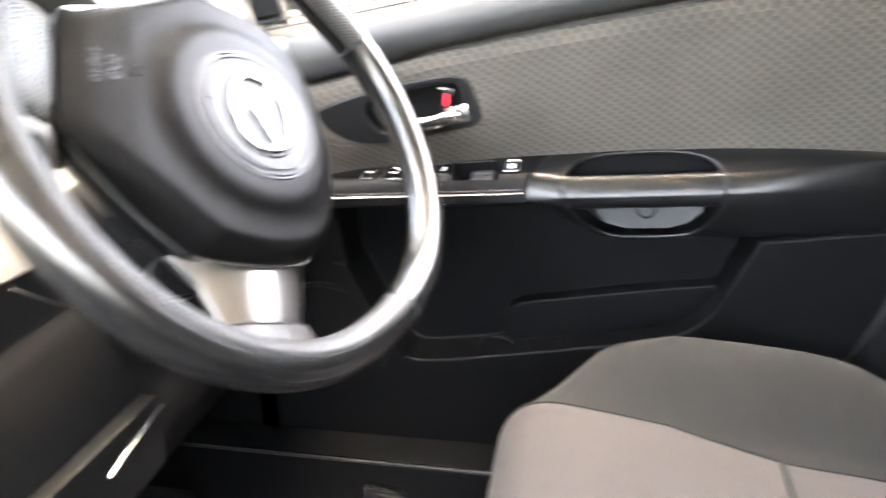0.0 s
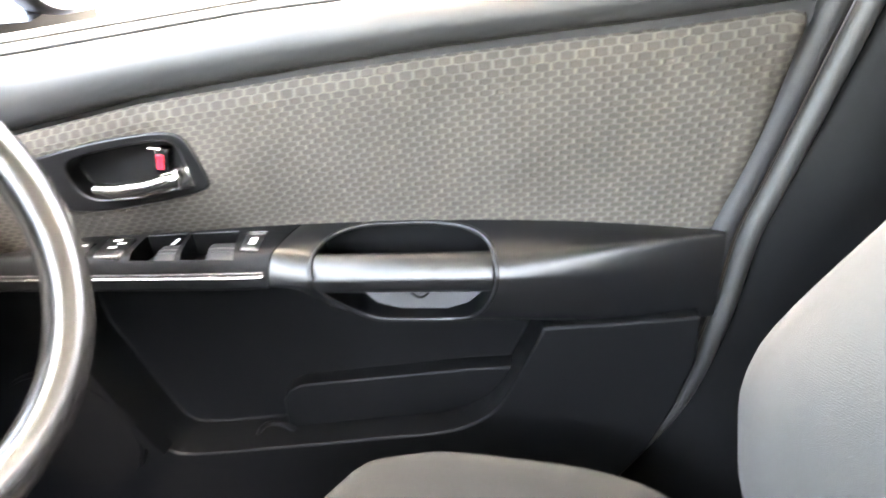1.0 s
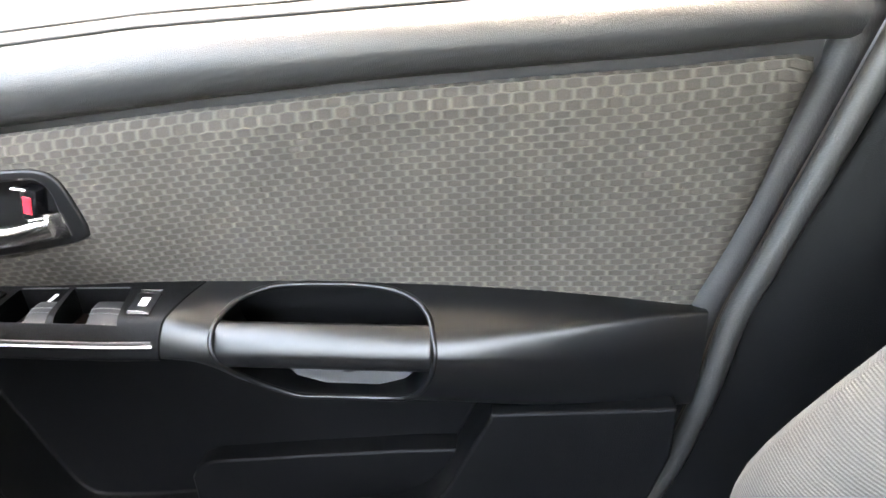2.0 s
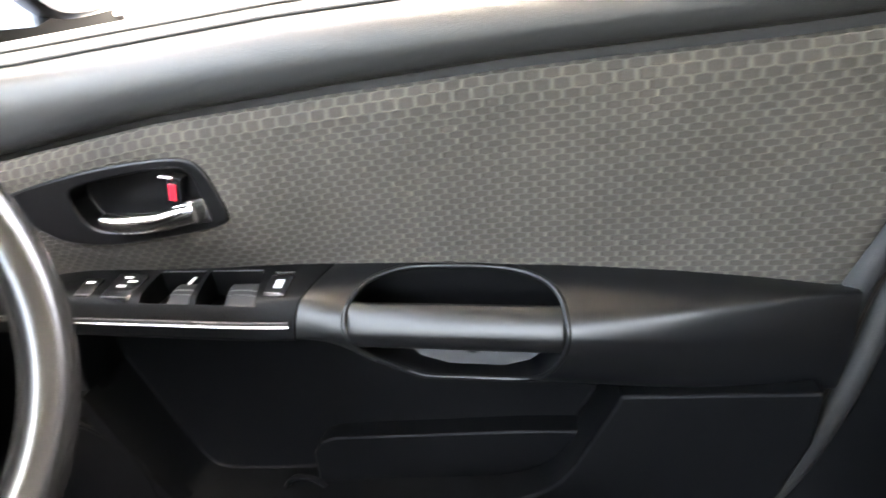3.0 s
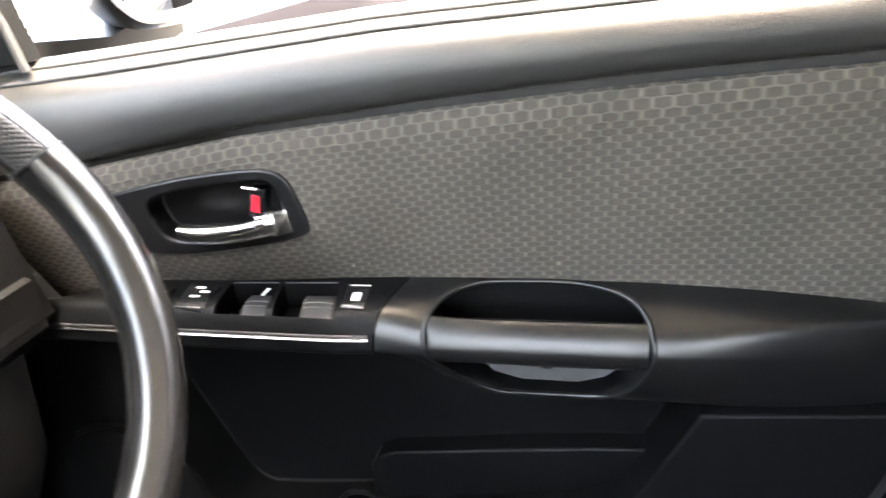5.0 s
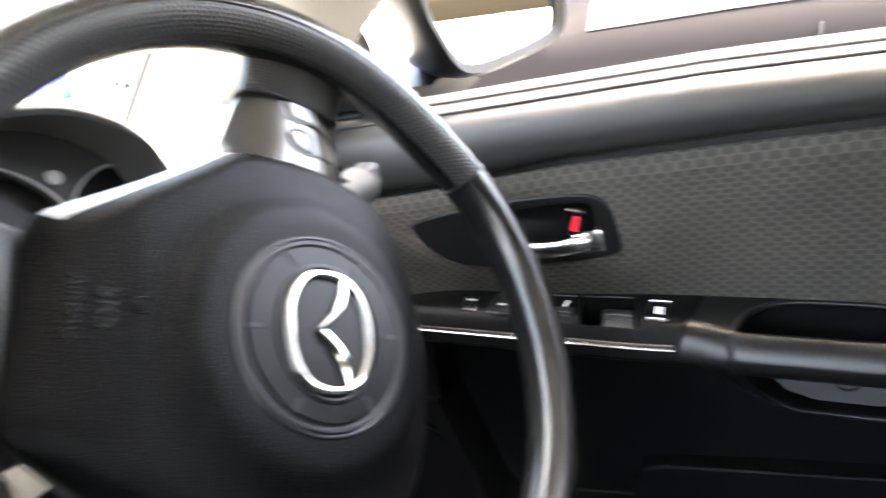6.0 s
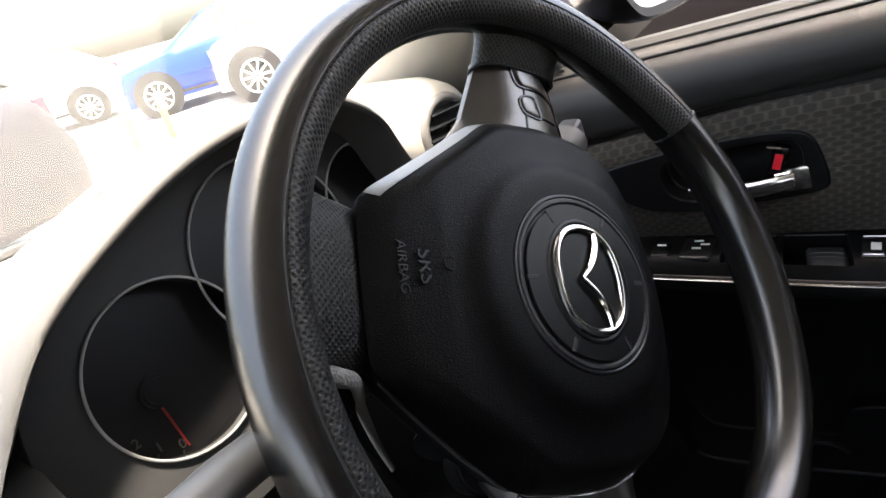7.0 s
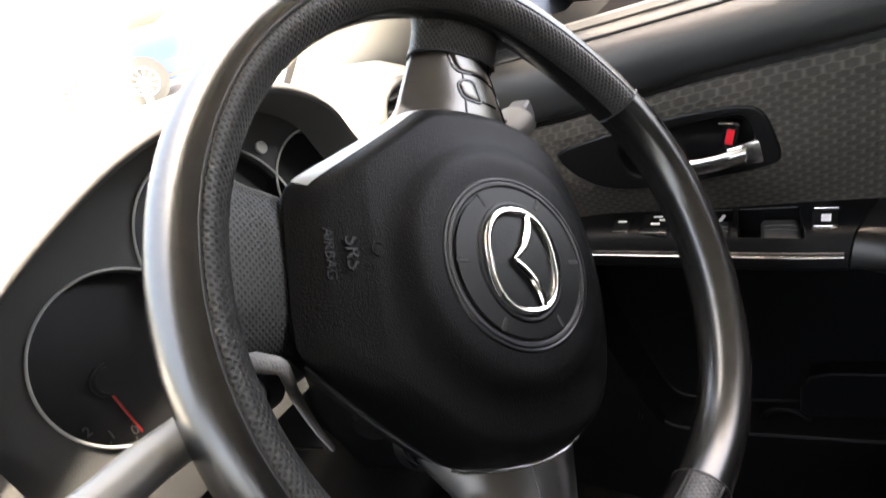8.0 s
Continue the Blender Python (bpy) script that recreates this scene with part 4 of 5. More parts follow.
# binnacle: hood and three dials
hood_line = [(0.196, 1.075), (0.222, 1.110), (0.247, 1.134), (0.285, 1.1535), (0.330, 1.1695), (0.379, 1.1765), (0.424, 1.175), (0.456, 1.1640), (0.480, 1.145), (0.493, 1.118), (0.511, 1.089), (0.546, 1.064)]
hood_curve = spline([(0, y, z) for y, z in hood_line], 60)


def hood_point(u, v):
    p = hood_curve[min(59, round(u * 59))]
    prof = ((-0.206, -0.004), (-0.2035, -0.001), (-0.2045, 0.002), (-0.210, 0.0045), (-0.235, 0.004), (-0.29, -0.004), (-0.35, -0.022), (-0.45, -0.062), (-0.52, -0.085))
    x, dz = prof[round(v * 8)]
    t = min(1, max(0, (-x - 0.204) / 0.3))
    return (x, lerp(p.y, 0.369 + (p.y - 0.369) * 1.12, t), p.z + dz * (1 if p.z > 1.10 else 0.5))


part("binnacle_hood", grid(hood_point, 59, 8), BINNACLE, dash, "dark curved hood over the dials", 70)


def hood_inner(u, v):
    p = hood_curve[min(59, round(u * 59))]
    return (lerp(-0.206, -0.240, v), lerp(p.y, 0.369 + (p.y - 0.369) * 0.97, v), p.z - 0.004 - 0.006 * v)


part("hood_lining", grid(hood_inner, 59, 4), BINNACLE, dash, "", 70)
DE = 13.0
FACE = Matrix.Translation((-0.2375, 0.369, 1.1155)) @ Matrix(((0, -math.sin(radians(DE)), math.cos(radians(DE)), 0), (1, 0, 0, 0), (0, math.cos(radians(DE)), math.sin(radians(DE)), 0), (0, 0, 0, 1)))
face_outline = spline([(-0.15, -0.09, 0), (-0.145, -0.03, 0), (-0.115, 0.022, 0), (-0.05, 0.055, 0), (0.02, 0.062, 0), (0.09, 0.055, 0), (0.125, 0.02, 0), (0.15, -0.03, 0), (0.16, -0.09, 0)], 40)
face_edge = [(p.x, p.y) for p in face_outline] + [(0.16, -0.13), (-0.15, -0.13)]
face = part("binnacle_face", loft([[FACE @ Vector((x, y, z)) for x, y in face_edge] for z in (-0.001, -0.005)]), BINNACLE, dash)
for hx, hy, hr in ((-0.0725, -0.0422, 0.0460), (0.017, -0.018, 0.0570), (0.108, -0.027, 0.0435)):
    cut(face, part("cutter", disc(hr, 0.03, 64, FACE @ pose(hx, hy, 0)), BINNACLE))
cluster = thing("instrument_cluster", "three round black dials in bright-rimmed tubes", "instrument cluster")


def dial(x, y, r, deep, lip=0.0055):
    """A dial at the bottom of its tube; lip is the width of the tube's raised collar, if it has one."""
    m = FACE @ pose(x, y, 0)
    wide = 0.004 if lip else 0.0
    d = part("dial_tube", grid(lambda u, v: m @ Vector(((r + wide * (1 - v)) * math.cos(2 * math.pi * u), (r + wide * (1 - v)) * math.sin(2 * math.pi * u), lerp(deep, -0.0135, v))), 64, 8, True), POD_BLACK, cluster, "", 60)
    part("dial_ring", ring(r + (0.0008 if lip else 0.0004), 0.0011 if lip else 0.0008, m @ pose(0, 0, 0.002 if lip else deep), sides=8), RING_GREY, d, "pale grey dial ring")
    if lip:
        part("tube_lip", grid(lambda u, v: m @ Vector(((r + 0.0035 + lip * v) * math.cos(2 * math.pi * u), (r + 0.0035 + lip * v) * math.sin(2 * math.pi * u), deep + 0.002 * math.sin(math.pi * v) - 0.006 * v)), 64, 4, True), SOFT_BLACK, d, "", 70)
    part("dial_face", disc(r, 0.003, 64, m @ pose(0, 0, -0.0135)), DIAL, d)
    return d, m


tach, tm = dial(-0.0725, -0.0422, 0.0461, 0.0006, 0.0)
dial(0.017, -0.018, 0.0572, 0.0006, 0.0)
dial(0.108, -0.027, 0.0436, 0.0006, 0.0)
part("needle", block(0, 0, 0, 0.028, 0.0013, 0.0012, 0.0004, 1, tm @ pose(-0.0140, -0.0265, -0.011, 0, 0, -88)), NEEDLE, tach, "dark red needle")
part("needle_hub", disc(0.009, 0.006, 32, tm @ pose(-0.012, -0.006, -0.010), 0.002), DIAL, tach)
for k in range(9):
    a = radians(247 - 17 * k)
    part("dial_tick", block(0, 0, 0, 0.003, 0.0006, 0.0004, 0, 1, tm @ pose(0.0455 * math.cos(a), 0.0455 * math.sin(a), -0.0115, 0, 0, math.degrees(a))), DIM_INK, tach)
    if k < 3:
        raised_text(str(k), 0.0075, tm @ pose(0.0405 * math.cos(a), 0.0405 * math.sin(a), -0.0115), tach, DIM_INK, "dial_figure")
part("warning_lamp", disc(0.0042, 0.002, 24, FACE @ pose(0.0723, 0.0190, 0.001)), RING_GREY, cluster, "small round grey lens")

# round vent at the dash end
vent = thing("air_vent", "round dash vent with a silver ring and black blades", "air vent")
VM = look((-0.248, 0.615, 1.097), (0.337, 0.505, 1.121))
VM = VM @ pose(0, 0, 0, 0, 180, 0) @ Matrix.Scale(0.86, 4)
part("vent_ring", ring(0.035, 0.0050, VM, sides=14), SILVER, vent, "silver vent ring", 80)
part("vent_bowl", disc(0.036, 0.03, 40, VM @ pose(0, 0, -0.016)), GLOSS_BLACK, vent)
for k in range(5):
    dy = -0.024 + 0.012 * k
    w = 2 * math.sqrt(0.034 ** 2 - dy ** 2)
    part("vent_blade", block(0, 0, 0, w, 0.0025, 0.012, 0.0008, 1, VM @ pose(0, dy, 0.001, 25)), POD_BLACK, vent)
part("vent_tab", block(0, 0, 0, 0.006, 0.012, 0.010, 0.002, 2, VM @ pose(0, 0, 0.006)), SATIN, vent)
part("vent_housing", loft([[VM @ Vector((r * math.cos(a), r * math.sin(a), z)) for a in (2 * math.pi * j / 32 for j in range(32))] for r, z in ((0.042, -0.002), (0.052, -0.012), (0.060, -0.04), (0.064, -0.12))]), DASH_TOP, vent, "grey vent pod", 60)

# ---- driver's seat ----
seat = thing("driver_seat", "cloth driver's seat with a pale insert and dark grey bolsters", "car seat")


CUSHION = spline([(0.085, 0.56, 0), (0.070, 0.63, 0), (0.062, 0.695, 0), (0.068, 0.735, 0), (0.085, 0.760, 0), (0.112, 0.770, 0), (0.155, 0.765, 0), (0.22, 0.753, 0), (0.31, 0.737, 0), (0.44, 0.711, 0), (0.60, 0.605, 0)], 101)
bolster_rise = curve([0.10, 0.17, 0.25, 0.34, 0.40, 0.45, 0.49, 0.60], [0.0, 0.022, 0.042, 0.053, 0.042, 0.020, 0.002, 0.0])


def cushion(u, v):
    """u across from the inner to the outer side, v from the front edge round and back."""
    s = 2 * u - 1
    y = 0.395 + 0.245 * s
    k = min(100, v * 100)
    p = CUSHION[int(k)].lerp(CUSHION[min(100, int(k) + 1)], k - int(k))
    side = max(0.0, (abs(s) - 0.48) / 0.52)
    x = p.x + 0.115 * side ** 1.25 * max(0.0, 1 - max(0.0, p.x - 0.06) / 0.28)
    rise = 0.25 * (bolster_rise(x - 0.02) + 2 * bolster_rise(x) + bolster_rise(x + 0.02))
    z = p.y + rise * math.sin(min(1.0, side / 0.62) * math.pi / 2) ** 1.5
    z -= 0.19 * max(0.0, (side - 0.66) / 0.34) ** 2.1 + 0.008 * (1 - min(1.0, abs(s) / 0.48) ** 2) + 0.035 * min(1.0, side) * max(0.0, 1 - max(0.0, x - 0.10) / 0.13)
    return (x, y, z)


seam_u = curve([0.0, 0.5, 0.70, 0.80, 1.0], [0.752, 0.752, 0.748, 0.716, 0.712])
part("cushion_insert", grid(lambda u, v: cushion(lerp(1 - seam_u(v), seam_u(v), u), v), 40, 60), SEAT_PALE, seat, "pale beige seat insert", 80)
part("cushion_bolster", grid(lambda u, v: cushion(lerp(seam_u(v), 1.0, u), v), 28, 60), SEAT_GREY, seat, "dark grey side bolster", 80)
part("cushion_bolster", grid(lambda u, v: cushion(lerp(0.0, 1 - seam_u(v), u), v), 28, 60), SEAT_GREY, seat, "dark grey side bolster", 80)
part("cross_seam", tube([Vector(cushion(lerp(1 - seam_u(0.8), seam_u(0.8), i / 20), 0.80)) + Vector((0, 0, 0.0003)) for i in range(21)], 0.0022, 6), SEAT_GREY, seat)
for side in (0, 1):
    line = [Vector(cushion(seam_u(v) if side else 1 - seam_u(v), v)) + Vector((0, 0, 0.0004)) for v in (lerp(0.30, 0.97, i / 50) for i in range(51))]
    part("insert_seam", tube(line, 0.0014, 6), SEAT_GREY, seat)
part("seat_base", block(0.36, 0.40, 0.60, 0.50, 0.44, 0.12, 0.02, 2), PANEL_BLACK, seat, "black plastic seat base")
part("seat_lever", block(0.511, 0.655, 0.636, 0.044, 0.014, 0.013, 0.004, 2, pose(0, 0, 0, 0, -10, 0)), SATIN, seat, "bright recliner lever")


ridge = curve([0.60, 0.70, 0.77, 0.86, 0.89, 0.926, 0.99, 1.10, 1.32], [0.52, 0.490, 0.469, 0.457, 0.461, 0.480, 0.523, 0.600, 0.745])


def backrest(u, v):
    """u round the section from inner side over the front to the outer side, v up the back."""
    s = 2 * u - 1
    z = lerp(0.62, 1.30, v)
    side = min(1.0, max(0.0, (abs(s) - 0.30) / 0.70))
    y = 0.395 + lerp(0.245, 0.22, v) * math.copysign(min(1, abs(s) * 1.12) ** 0.95, s)
    front = 0.25 * (ridge(z - 0.02) + 2 * ridge(z) + ridge(z + 0.02))
    hollow = 0.075 * (1 - 0.6 * max(0, v - 0.5)) * (1 - math.sin(min(1, side / 0.62) * math.pi / 2) ** 1.4)
    turn = 0.14 * max(0, (side - 0.70) / 0.30) ** 2
    return (front + hollow + turn, y, z)


part("backrest_front", grid(backrest, 48, 40), SEAT_BACK, seat, "grey ribbed cloth backrest", 80)
part("backrest_shell", loft([[(x + 0.10, 0.40 + w * sy, z) for sy in (-1, 1)] + [(x + 0.17, 0.40 + w * sy * 0.9, z) for sy in (1, -1)] for x, w, z in ((0.52, 0.225, 0.62), (0.52, 0.225, 0.93), (0.70, 0.205, 1.29))]), SEAT_GREY, seat, "", 50)

# ---- car shell round the seats ----
def shell(name, bm, mat, label, angle=35):
    ob = part(name, bm, mat, None, "", angle)
    return tagged(ob, label, "car interior", "", "structure")


shell("floor", prism([(-1.0, -0.76), (1.6, -0.76), (1.6, 0.79), (-1.0, 0.79)], "z", 0.36, 0.40), CARPET, "black carpeted car floor")
sill = shell("sill_trim", loft([[(x, y, z) for y, z in ((0.640, 0.44), (0.642, 0.535), (0.650, 0.548), (0.69, 0.556), (0.705, 0.555), (0.705, 0.44))] for x in (lerp(-0.45, 0.60, i / 10) for i in range(11))]), PANEL_BLACK, "black plastic door sill trim")
shell("sill_bead", tube([(x, 0.6445, 0.5475) for x in (lerp(-0.45, 0.60, i / 10) for i in range(11))], 0.0022, 8), SEAL_GREY, "thin grey bead along the sill trim", 80)
tunnel = shell("centre_tunnel", loft([[(x, y, z) for y, z in ((-0.12, 0.40), (-0.10, 0.62), (-0.07, 0.65), (0.07, 0.65), (0.10, 0.62), (0.12, 0.40))] for x in (-0.5, 0.0, 0.9)]), PANEL_BLACK, "black centre console tunnel")
shell("footwell_wall", prism([(-0.98, 0.38), (-0.62, 0.38), (-0.62, 0.40), (-0.80, 0.75), (-0.80, 1.0), (-0.98, 1.0)], "y", -0.76, 0.79), CARPET, "black footwell bulkhead")
seal_line = spline([(0.545, 0.712, 1.14), (0.511, 0.712, 1.028), (0.4945, 0.712, 0.975), (0.480, 0.712, 0.928), (0.4665, 0.712, 0.845), (0.438, 0.712, 0.752), (0.378, 0.712, 0.659), (0.31, 0.712, 0.58), (0.25, 0.712, 0.53)], 48)
shell("door_seal", tube([p + Vector((0.006, 0, 0)) for p in seal_line], 0.0085, 12, up=(0, 1, 0)), SEAL_GREY, "grey rubber door seal", 80)
shell("seal_gap", tube([p + Vector((-0.012, 0.012, 0)) for p in seal_line], 0.011, 10, up=(0, 1, 0)), RUBBER, "black gap at the door edge", 80)
shell("pillar_trim", loft([[(x, y, z) for x, y in ((x0 + 0.010, 0.722), (x0 + 0.03, 0.708 - t), (min(x0 + 0.20, far - 0.03), 0.700 - t), (far, 0.70 - t), (far, 0.79), (x0 + 0.010, 0.79))] for x0, z, t, far in
                           ((0.25, 0.52, 0.0, 0.95), (0.31, 0.58, 0.0, 0.95), (0.378, 0.659, 0.0, 0.95), (0.438, 0.752, 0.0, 0.95), (0.4665, 0.845, 0.0, 0.95), (0.480, 0.928, 0.0, 0.95), (0.511, 1.028, 0.0, 0.92), (0.545, 1.14, 0.005, 0.75), (0.60, 1.30, 0.05, 0.73), (0.64, 1.50, 0.11, 0.76))]), PANEL_BLACK, "charcoal plastic door pillar trim", 50)
def pillar_section(k):
    e = Vector((-0.537, 0.691, 1.05)).lerp(Vector((0.024, 0.554, 1.49)), k)
    return [e + Vector((dx, dy, dz)) for dx, dy, dz in ((0, 0, 0), (0.004, -0.008, 0), (0.035, -0.015, -0.006), (0.068, -0.017, -0.012), (0.092, -0.011, -0.016), (0.112, 0.002, -0.02), (0.135, 0.030, -0.024), (0.145, 0.075, -0.025), (0.0, 0.070, 0.0))]


shell("front_pillar", loft([pillar_section(i / 20) for i in range(-2, 21)]), PILLAR, "beige plastic windscreen pillar trim", 50)
shell("pillar_seal", tube([pillar_section(i / 20)[0] + Vector((-0.004, -0.002, 0)) for i in range(-2, 21)], 0.007, 8), RUBBER, "black rubber seal along the windscreen pillar", 70)
far_pillar = tube(spline([(-0.50, -0.742, 1.03), (-0.36, -0.722, 1.085), (-0.20, -0.65, 1.30), (-0.10, -0.61, 1.40), (0.02, -0.57, 1.49)], 24), 0.034, 12, False, 0.75)
shell("front_pillar_far", far_pillar, PILLAR, "beige plastic windscreen pillar trim", 70)
# Unseen roof edge runs forward here to keep sun off the dash front.
shell("ceiling", grid(lambda u, v: (lerp(-0.12, 1.30, u), lerp(-0.72, 0.72, v), 1.50 + 0.03 * math.sin(math.pi * v) - 0.05 * max(0, u - 0.6) - 0.040 * max(0, 1 - 12 * u)), 24, 12), LINING, "pale cloth headlining")
for s in (-1, 1):
    shell("roof_rail_%s" % ("near" if s > 0 else "far"), tube([(-0.04, s * 0.58, 1.485), (0.6, s * 0.61, 1.50), (1.25, s * 0.60, 1.48)], 0.035, 10), LINING, "pale cloth roof edge")
shell("wall_far", prism([(-0.95, 0.38), (1.7, 0.38), (1.7, 1.60), (1.16, 1.60), (1.10, 1.17), (0.72, 1.155), (0.70, 1.60), (0.62, 1.60), (0.58, 1.15), (-0.40, 1.10), (-0.95, 1.05)], "y", -0.80, -0.72), PANEL_BLACK, "passenger side door trim")
shell("wall_rear_side", prism([(0.70, 0.38), (1.7, 0.38), (1.7, 1.60), (1.16, 1.60), (1.10, 1.17), (0.70, 1.155)], "y", 0.72, 0.79), PANEL_BLACK, "rear door trim")
# Unseen plain wall, added to close the cabin and keep light out.
shell("wall_rear", prism([(-0.8, 0.38), (0.79, 0.38), (0.79, 1.60), (-0.8, 1.60)], "x", 1.20, 1.30), SEAT_GREY, "unseen grey wall closing the rear of the cabin")
screen = shell("windscreen", grid(lambda u, v: (lerp(-0.95 + 0.12 * (2 * u - 1) ** 2, -0.03, v), lerp(-1, 1, u) * lerp(0.775, 0.65, v), lerp(1.035, 1.49, v) + 0.03 * math.sin(math.pi * v)), 16, 10), GLASS, "clear windscreen glass", 80)
ss = screen.modifiers.new("thickness", "SOLIDIFY")
ss.thickness = 0.005
screen.visible_shadow = False
shell("windscreen_base", tube([(-0.955 + 0.12 * (2 * u - 1) ** 2, 0.73 * (2 * u - 1), 1.036) for u in (i / 20 for i in range(21))], 0.010, 8), RUBBER, "black rubber windscreen edge")
shell("bonnet", grid(lambda u, v: (lerp(-1.0, -1.9, v), lerp(-0.78, 0.78, u), 0.99 - 0.16 * v ** 1.6 + 0.02 * math.sin(math.pi * u)), 12, 10), material("silver_car_paint", (0.42, 0.42, 0.41), 0.3, 0.6), "pale silver car bonnet", 80)

shell("kick_panel", prism([(-0.98, 0.38), (-0.30, 0.38), (-0.30, 0.90), (-0.34, 1.08), (-0.98, 1.06)], "y", 0.690, 0.774), PANEL_BLACK, "black plastic footwell side trim")
# pedals
pedal = thing("brake_pedal", "ribbed black rubber pedal on a steel arm", "pedal")
pm = pose(-0.33, 0.46, 0.53, 0, -55, 0)
part("pedal_pad", block(0, 0, 0, 0.07, 0.05, 0.012, 0.004, 2, pm), RUBBER, pedal)
for k in range(4):
    part("pad_rib", block(0, 0, 0, 0.05, 0.004, 0.004, 0.001, 1, pm @ pose(0, -0.016 + 0.011 * k, 0.008)), RUBBER, pedal)
part("pedal_arm", tube([(-0.34, 0.46, 0.54), (-0.42, 0.46, 0.66), (-0.46, 0.46, 0.78)], 0.008, 8), SATIN, pedal)
rest = thing("footrest", "ribbed black footrest beside the sill", "footrest")
fm2 = pose(-0.20, 0.60, 0.455, 0, -22, 0)
part("rest_plate", block(0, 0, 0, 0.14, 0.075, 0.014, 0.004, 2, fm2), POD_BLACK, rest)
for k in range(5):
    part("rest_rib", block(0, 0, 0, 0.006, 0.06, 0.005, 0.001, 1, fm2 @ pose(-0.04 + 0.02 * k, 0, 0.009)), SATIN if k == 0 else RUBBER, rest)

release = thing("release_switch", "small black release switch on the sill carpet edge", "switch")
part("switch_box", block(-0.125, 0.634, 0.500, 0.062, 0.014, 0.030, 0.004, 2, pose(0, 0, 0, 0, 8, 0)), GLOSS_BLACK, release)
part("switch_rocker", block(-0.122, 0.6265, 0.500, 0.036, 0.006, 0.019, 0.002, 2, pose(0, 0, 0, 0, 8, 0)), POD_BLACK, release)
part("switch_symbol", block(-0.122, 0.6230, 0.501, 0.005, 0.0012, 0.005), WHITE_INK, release)

# ---- outside ----
GROUND_Z = 0.12
SLOPE = Matrix.Translation((0, 0, GROUND_Z)) @ Matrix.Rotation(radians(1.75), 4, Vector((0.548, 0.837, 0)))
asphalt = material("pale_concrete", (0.36, 0.35, 0.33), 0.9)
mottle(asphalt, (0.50, 0.49, 0.465), (0.36, 0.35, 0.335), 1.2)
gr = new("ground", bpy.data.meshes.new("ground"))
bmg = bmesh.new()
bmesh.ops.create_grid(bmg, x_segments=8, y_segments=8, size=400)
bmesh.ops.transform(bmg, matrix=SLOPE, verts=bmg.verts[:])
finish(gr, bmg, asphalt)
tagged(gr, "sunlit pale concrete car park ground", "ground", "", "structure")


def paint(name, tone, coat):
    m = material(name, tone, 0.5 - 0.4 * coat, 0.0, 0.06 + 0.6 * coat)
    m.node_tree.nodes["Principled BSDF"].inputs["Coat Weight"].default_value = coat
    return m


TYRE = material("tyre_rubber", (0.018, 0.018, 0.019), 0.75)
ALLOY = material("alloy_rim", (0.62, 0.62, 0.62), 0.3, 0.9)
DARK_GLASS = material("tinted_car_glass", (0.015, 0.017, 0.018), 0.05)
LAMP = material("clear_lamp", (0.75, 0.75, 0.75), 0.1, 0.3)


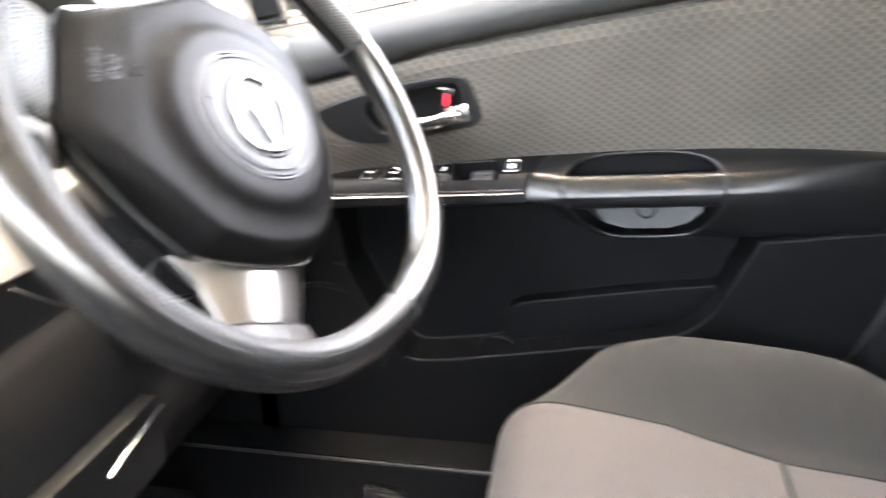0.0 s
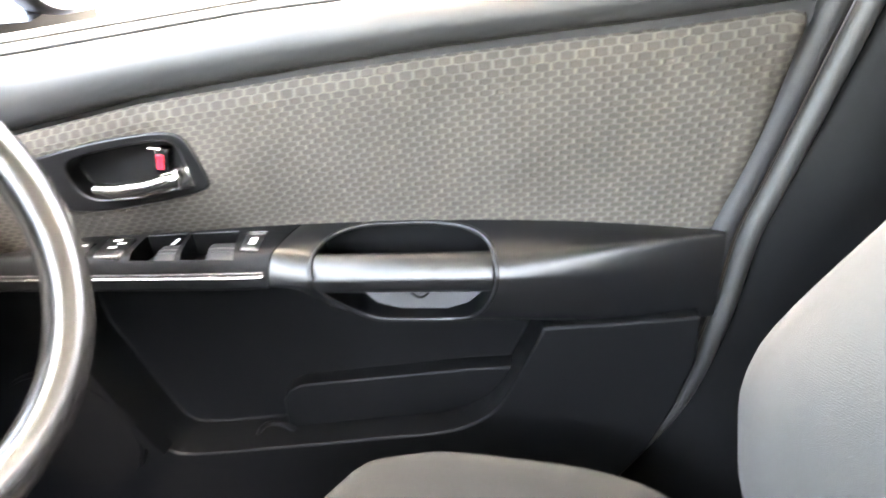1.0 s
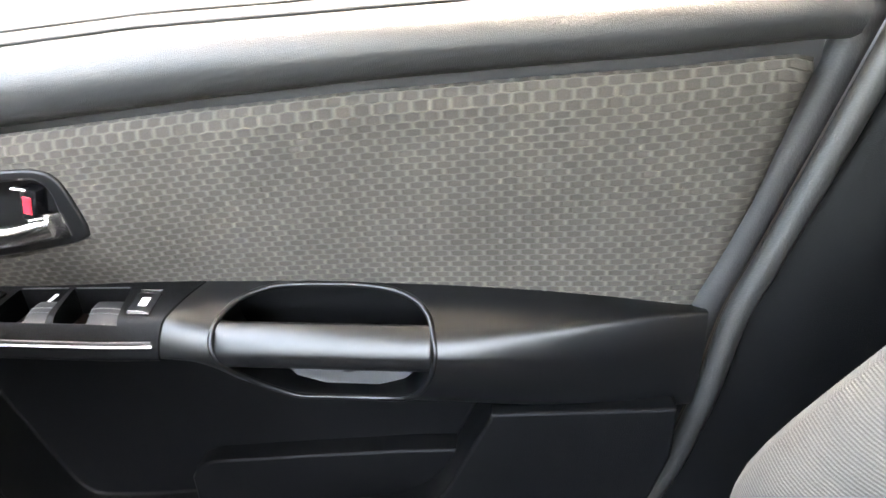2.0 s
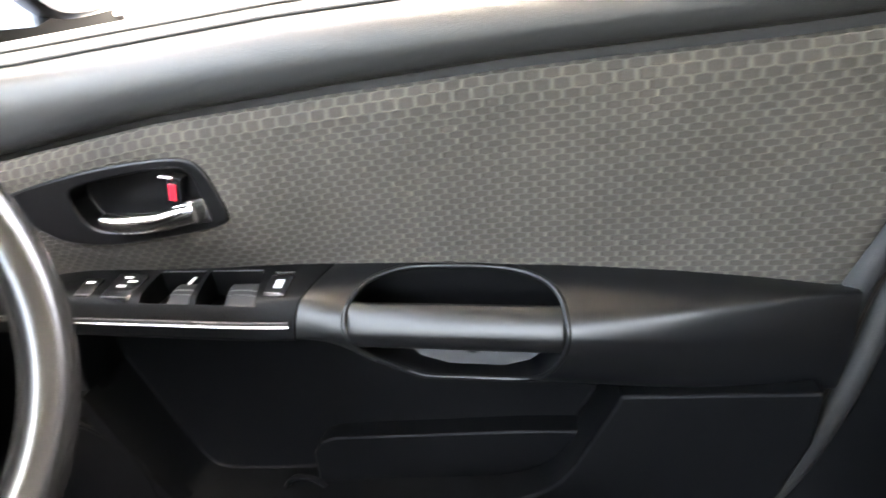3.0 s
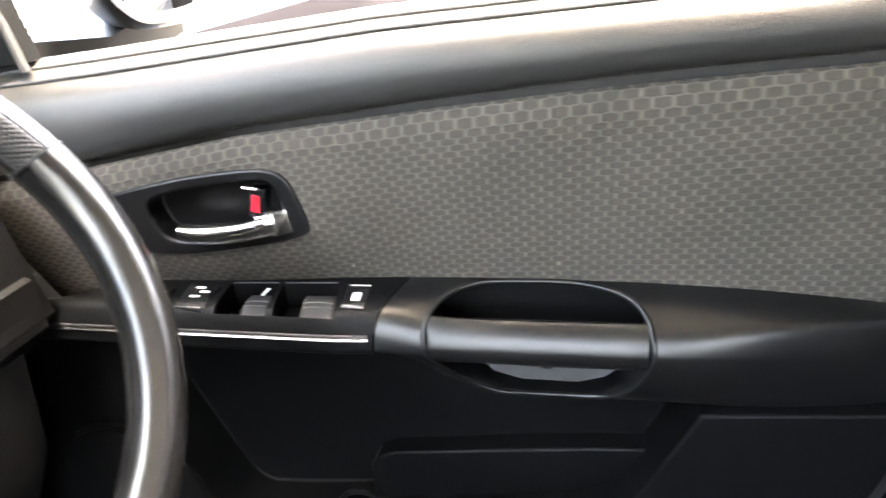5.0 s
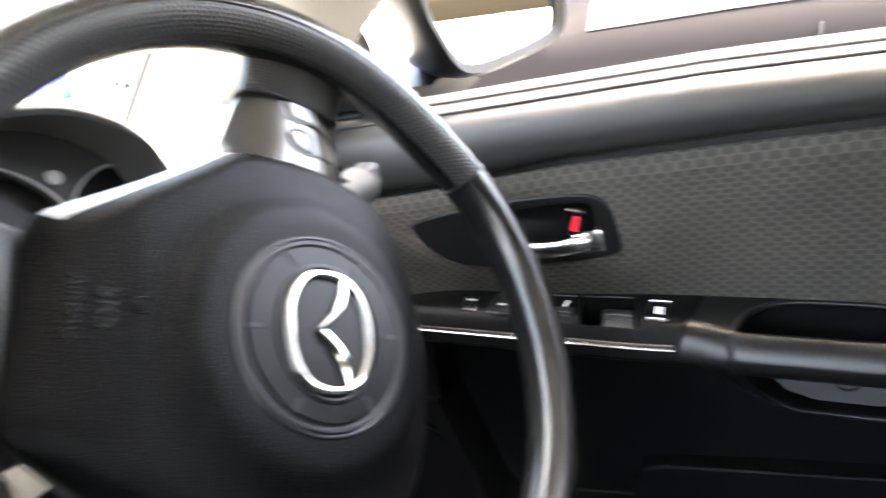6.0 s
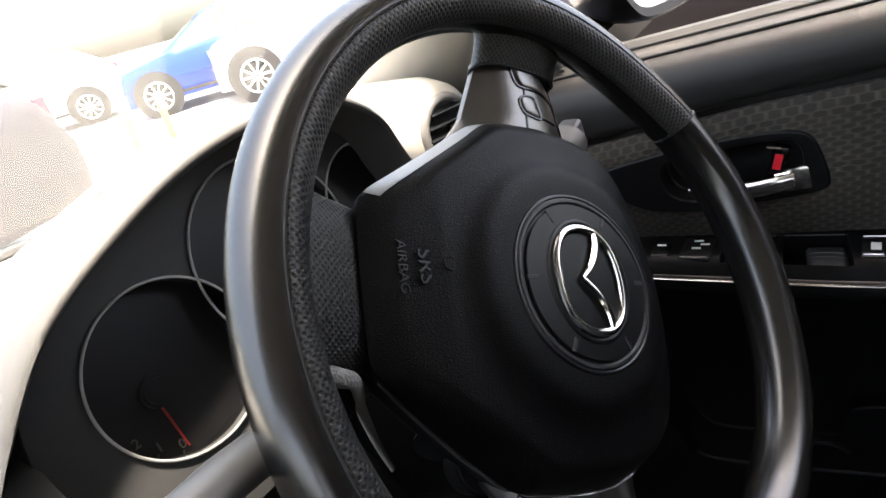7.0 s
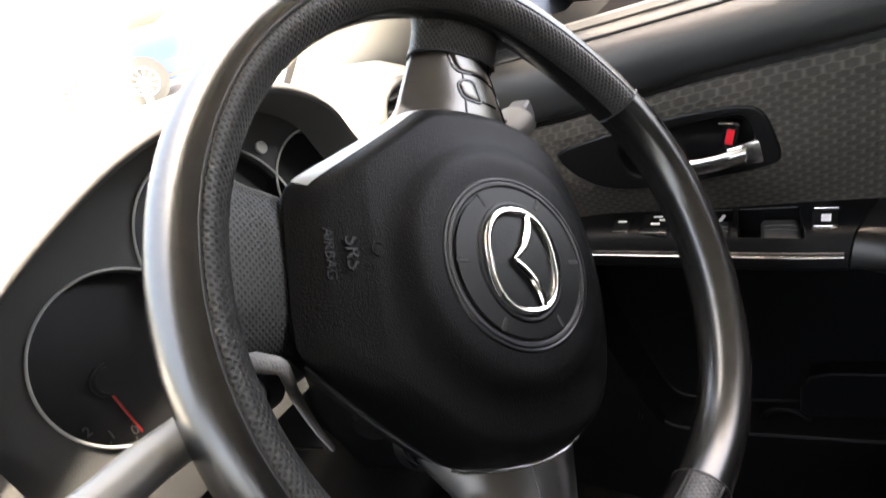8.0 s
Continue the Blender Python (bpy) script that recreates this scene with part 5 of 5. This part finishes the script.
def parked_car(m, tone, label, coat=0.7, nose=1.0, axles=(-1.32, 1.30)):
    """A hatchback, front towards -x, wheels on z = 0; nose shortens what lies ahead of the front wheels."""
    car = thing("parked_car", label, "car", "parked cars")
    belt = curve([-2.15, -2.0, -1.0, 1.0, 2.0, 2.15], [0.50, 0.70, 0.90, 0.98, 0.96, 0.70])
    roof = curve([-2.15, -2.0, -1.6, -1.0, -0.6, -0.25, 0.1, 0.5, 0.95, 1.45, 1.95, 2.08, 2.15], [0.52, 0.72, 0.84, 0.95, 1.18, 1.37, 1.45, 1.47, 1.45, 1.36, 1.05, 0.98, 0.72])

    def section(x):
        zb, zr = belt(x), max(roof(x), belt(x) + 0.01)
        w = 1 - 0.13 * abs(x / 2.15) ** 4
        k = min(1.0, (zr - zb) / 0.45)
        top = 0.80 - 0.20 * k
        half = [(0.0, 0.20), (0.62, 0.20), (0.80, 0.23), (0.86, 0.36), (0.885, 0.58), (0.872, zb - 0.08), (0.845, zb), (lerp(0.83, top, 0.5), lerp(zb, zr - 0.05, 0.5)), (top, zr - 0.05), (top - 0.06, zr - 0.012), (0.38, zr)]
        return [Vector((x, y * w, min(z, zr))) for y, z in half]

    xs = [lerp(-2.15, 2.15, i / 43) for i in range(44)]
    rows = [section(x) + [Vector((p.x, -p.y, p.z)) for p in section(x)[:0:-1]] for x in xs]
    body = part("body", loft(rows), paint("car_paint", tone, coat), car, "", 40)
    for s in (-1, 1):
        for x0, x1 in ((-0.72, -0.02), (0.05, 0.85), (0.92, 1.45)):
            def pane_at(u, v, x0=x0, x1=x1, s=s):
                x = lerp(x0, x1, u)
                p = section(x)
                q = p[6].lerp(p[8], lerp(0.06, 0.92, v))
                return (x, s * (q.y + 0.006), q.z)
            part("side_window", grid(pane_at, 8, 4), DARK_GLASS, car)
        for wx in axles:
            part("arch", disc(0.375, 0.03, 40, pose(wx, s * 0.875, 0.335, 90)), TYRE, car)
            w = part("wheel", disc(0.325, 0.20, 48, pose(wx, s * 0.80, 0.325, 90), 0.03), TYRE, car, "", 40)
            part("rim", disc(0.215, 0.02, 40, pose(wx, s * 0.898, 0.325, 90)), DARK_GLASS, w)
            for k in range(10):
                part("rim_spoke", block(0, 0, 0, 0.19, 0.024, 0.03, 0.004, 1, pose(wx, s * 0.912, 0.325, 90) @ pose(0, 0, 0, 0, 0, 36 * k) @ pose(0.112, 0, 0)), ALLOY, w)
            part("rim_edge", ring(0.212, 0.013, pose(wx, s * 0.910, 0.325, 90), sides=8, n=40), ALLOY, w)
        part("headlamp", block(-1.98, s * 0.60, 0.67, 0.22, 0.30, 0.13, 0.05, 3, pose(0, 0, 0, 0, 0, s * 14)), LAMP, car)
        part("tail_lamp", block(2.04, s * 0.66, 0.84, 0.10, 0.20, 0.26, 0.03, 3), RED, car)
        part("door_handle", block(0.02, s * 0.895, 0.82, 0.16, 0.03, 0.03, 0.008, 2), body.data.materials[0], car)
        part("door_line", block(-0.02, s * 0.8795, 0.62, 0.008, 0.02, 0.55), TYRE, car)
        part("side_moulding", block(0.0, s * 0.886, 0.55, 1.9, 0.018, 0.035, 0.006, 2), SEAL_GREY if coat < 0.1 else body.data.materials[0], car)
        part("sill_line", block(0.0, s * 0.862, 0.30, 2.1, 0.02, 0.05, 0.008, 2), TYRE, car)
    for x0, x1 in ((-0.95, -0.30), (1.48, 1.93)):
        part("screen", grid(lambda u, v: (lerp(x0, x1, v), lerp(-1, 1, u) * lerp(0.70, 0.54, v if x0 < 0 else 1 - v), roof(lerp(x0, x1, v)) + 0.008), 6, 8), DARK_GLASS, car)
    part("bumper", block(-2.10, 0, 0.38, 0.14, 1.45, 0.20, 0.06, 3), body.data.materials[0], car)
    part("bumper", block(2.10, 0, 0.40, 0.14, 1.45, 0.22, 0.06, 3), body.data.materials[0], car)
    for ob in car.children_recursive if nose < 1.0 else ():
        for v in ob.data.vertices:
            if v.co.x < -1.70:
                v.co.x = -1.70 + (v.co.x + 1.70) * nose
    car.matrix_world = m
    return car


parked_car(SLOPE @ pose(0.42, 3.30, 0, 0, 0, -2), (0.0050, 0.0038, 0.0038), "dark brown car parked a few metres from the driver's door", 0.05)
parked_car(SLOPE @ pose(-9.17, 7.57, 0, 0, 0, 54), (0.010, 0.045, 0.34), "bright blue hatchback with silver alloy wheels", 0.25, 0.25)
parked_car(SLOPE @ pose(-4.52, 0.02, 0, 0, 0, 110), (0.030, 0.030, 0.038), "dark grey car parked ahead of the bonnet", 0.12, 1.0, (-1.32, 0.72))
parked_car(SLOPE @ pose(-6.97, 7.82, 0, 0, 0, 54) @ Matrix.Scale(1.05, 4), (0.78, 0.78, 0.77), "white car parked in front of the blue one", nose=0.25)
parked_car(SLOPE @ pose(-13.38, 5.48, 0, 0, 0, 66), (0.55, 0.56, 0.56), "silver car parked beyond the hoop barriers")

for bx, by in ((-6.35, 4.15), (-7.3, 4.25)):
    hoop = thing("hoop_barrier", "pale yellow steel hoop barrier on the car park ground", "barrier", "hoop barriers")
    part("hoop", tube(spline([(0.0, -0.22, -0.05), (0.0, -0.22, 0.42), (0.0, -0.14, 0.56), (0.0, 0.14, 0.56), (0.0, 0.22, 0.42), (0.0, 0.22, -0.05)], 30), 0.038, 12, up=(1, 0, 0)), BOLLARD, hoop, "", 80)
    hoop.matrix_world = SLOPE @ pose(bx, by, 0, 0, 0, 58)
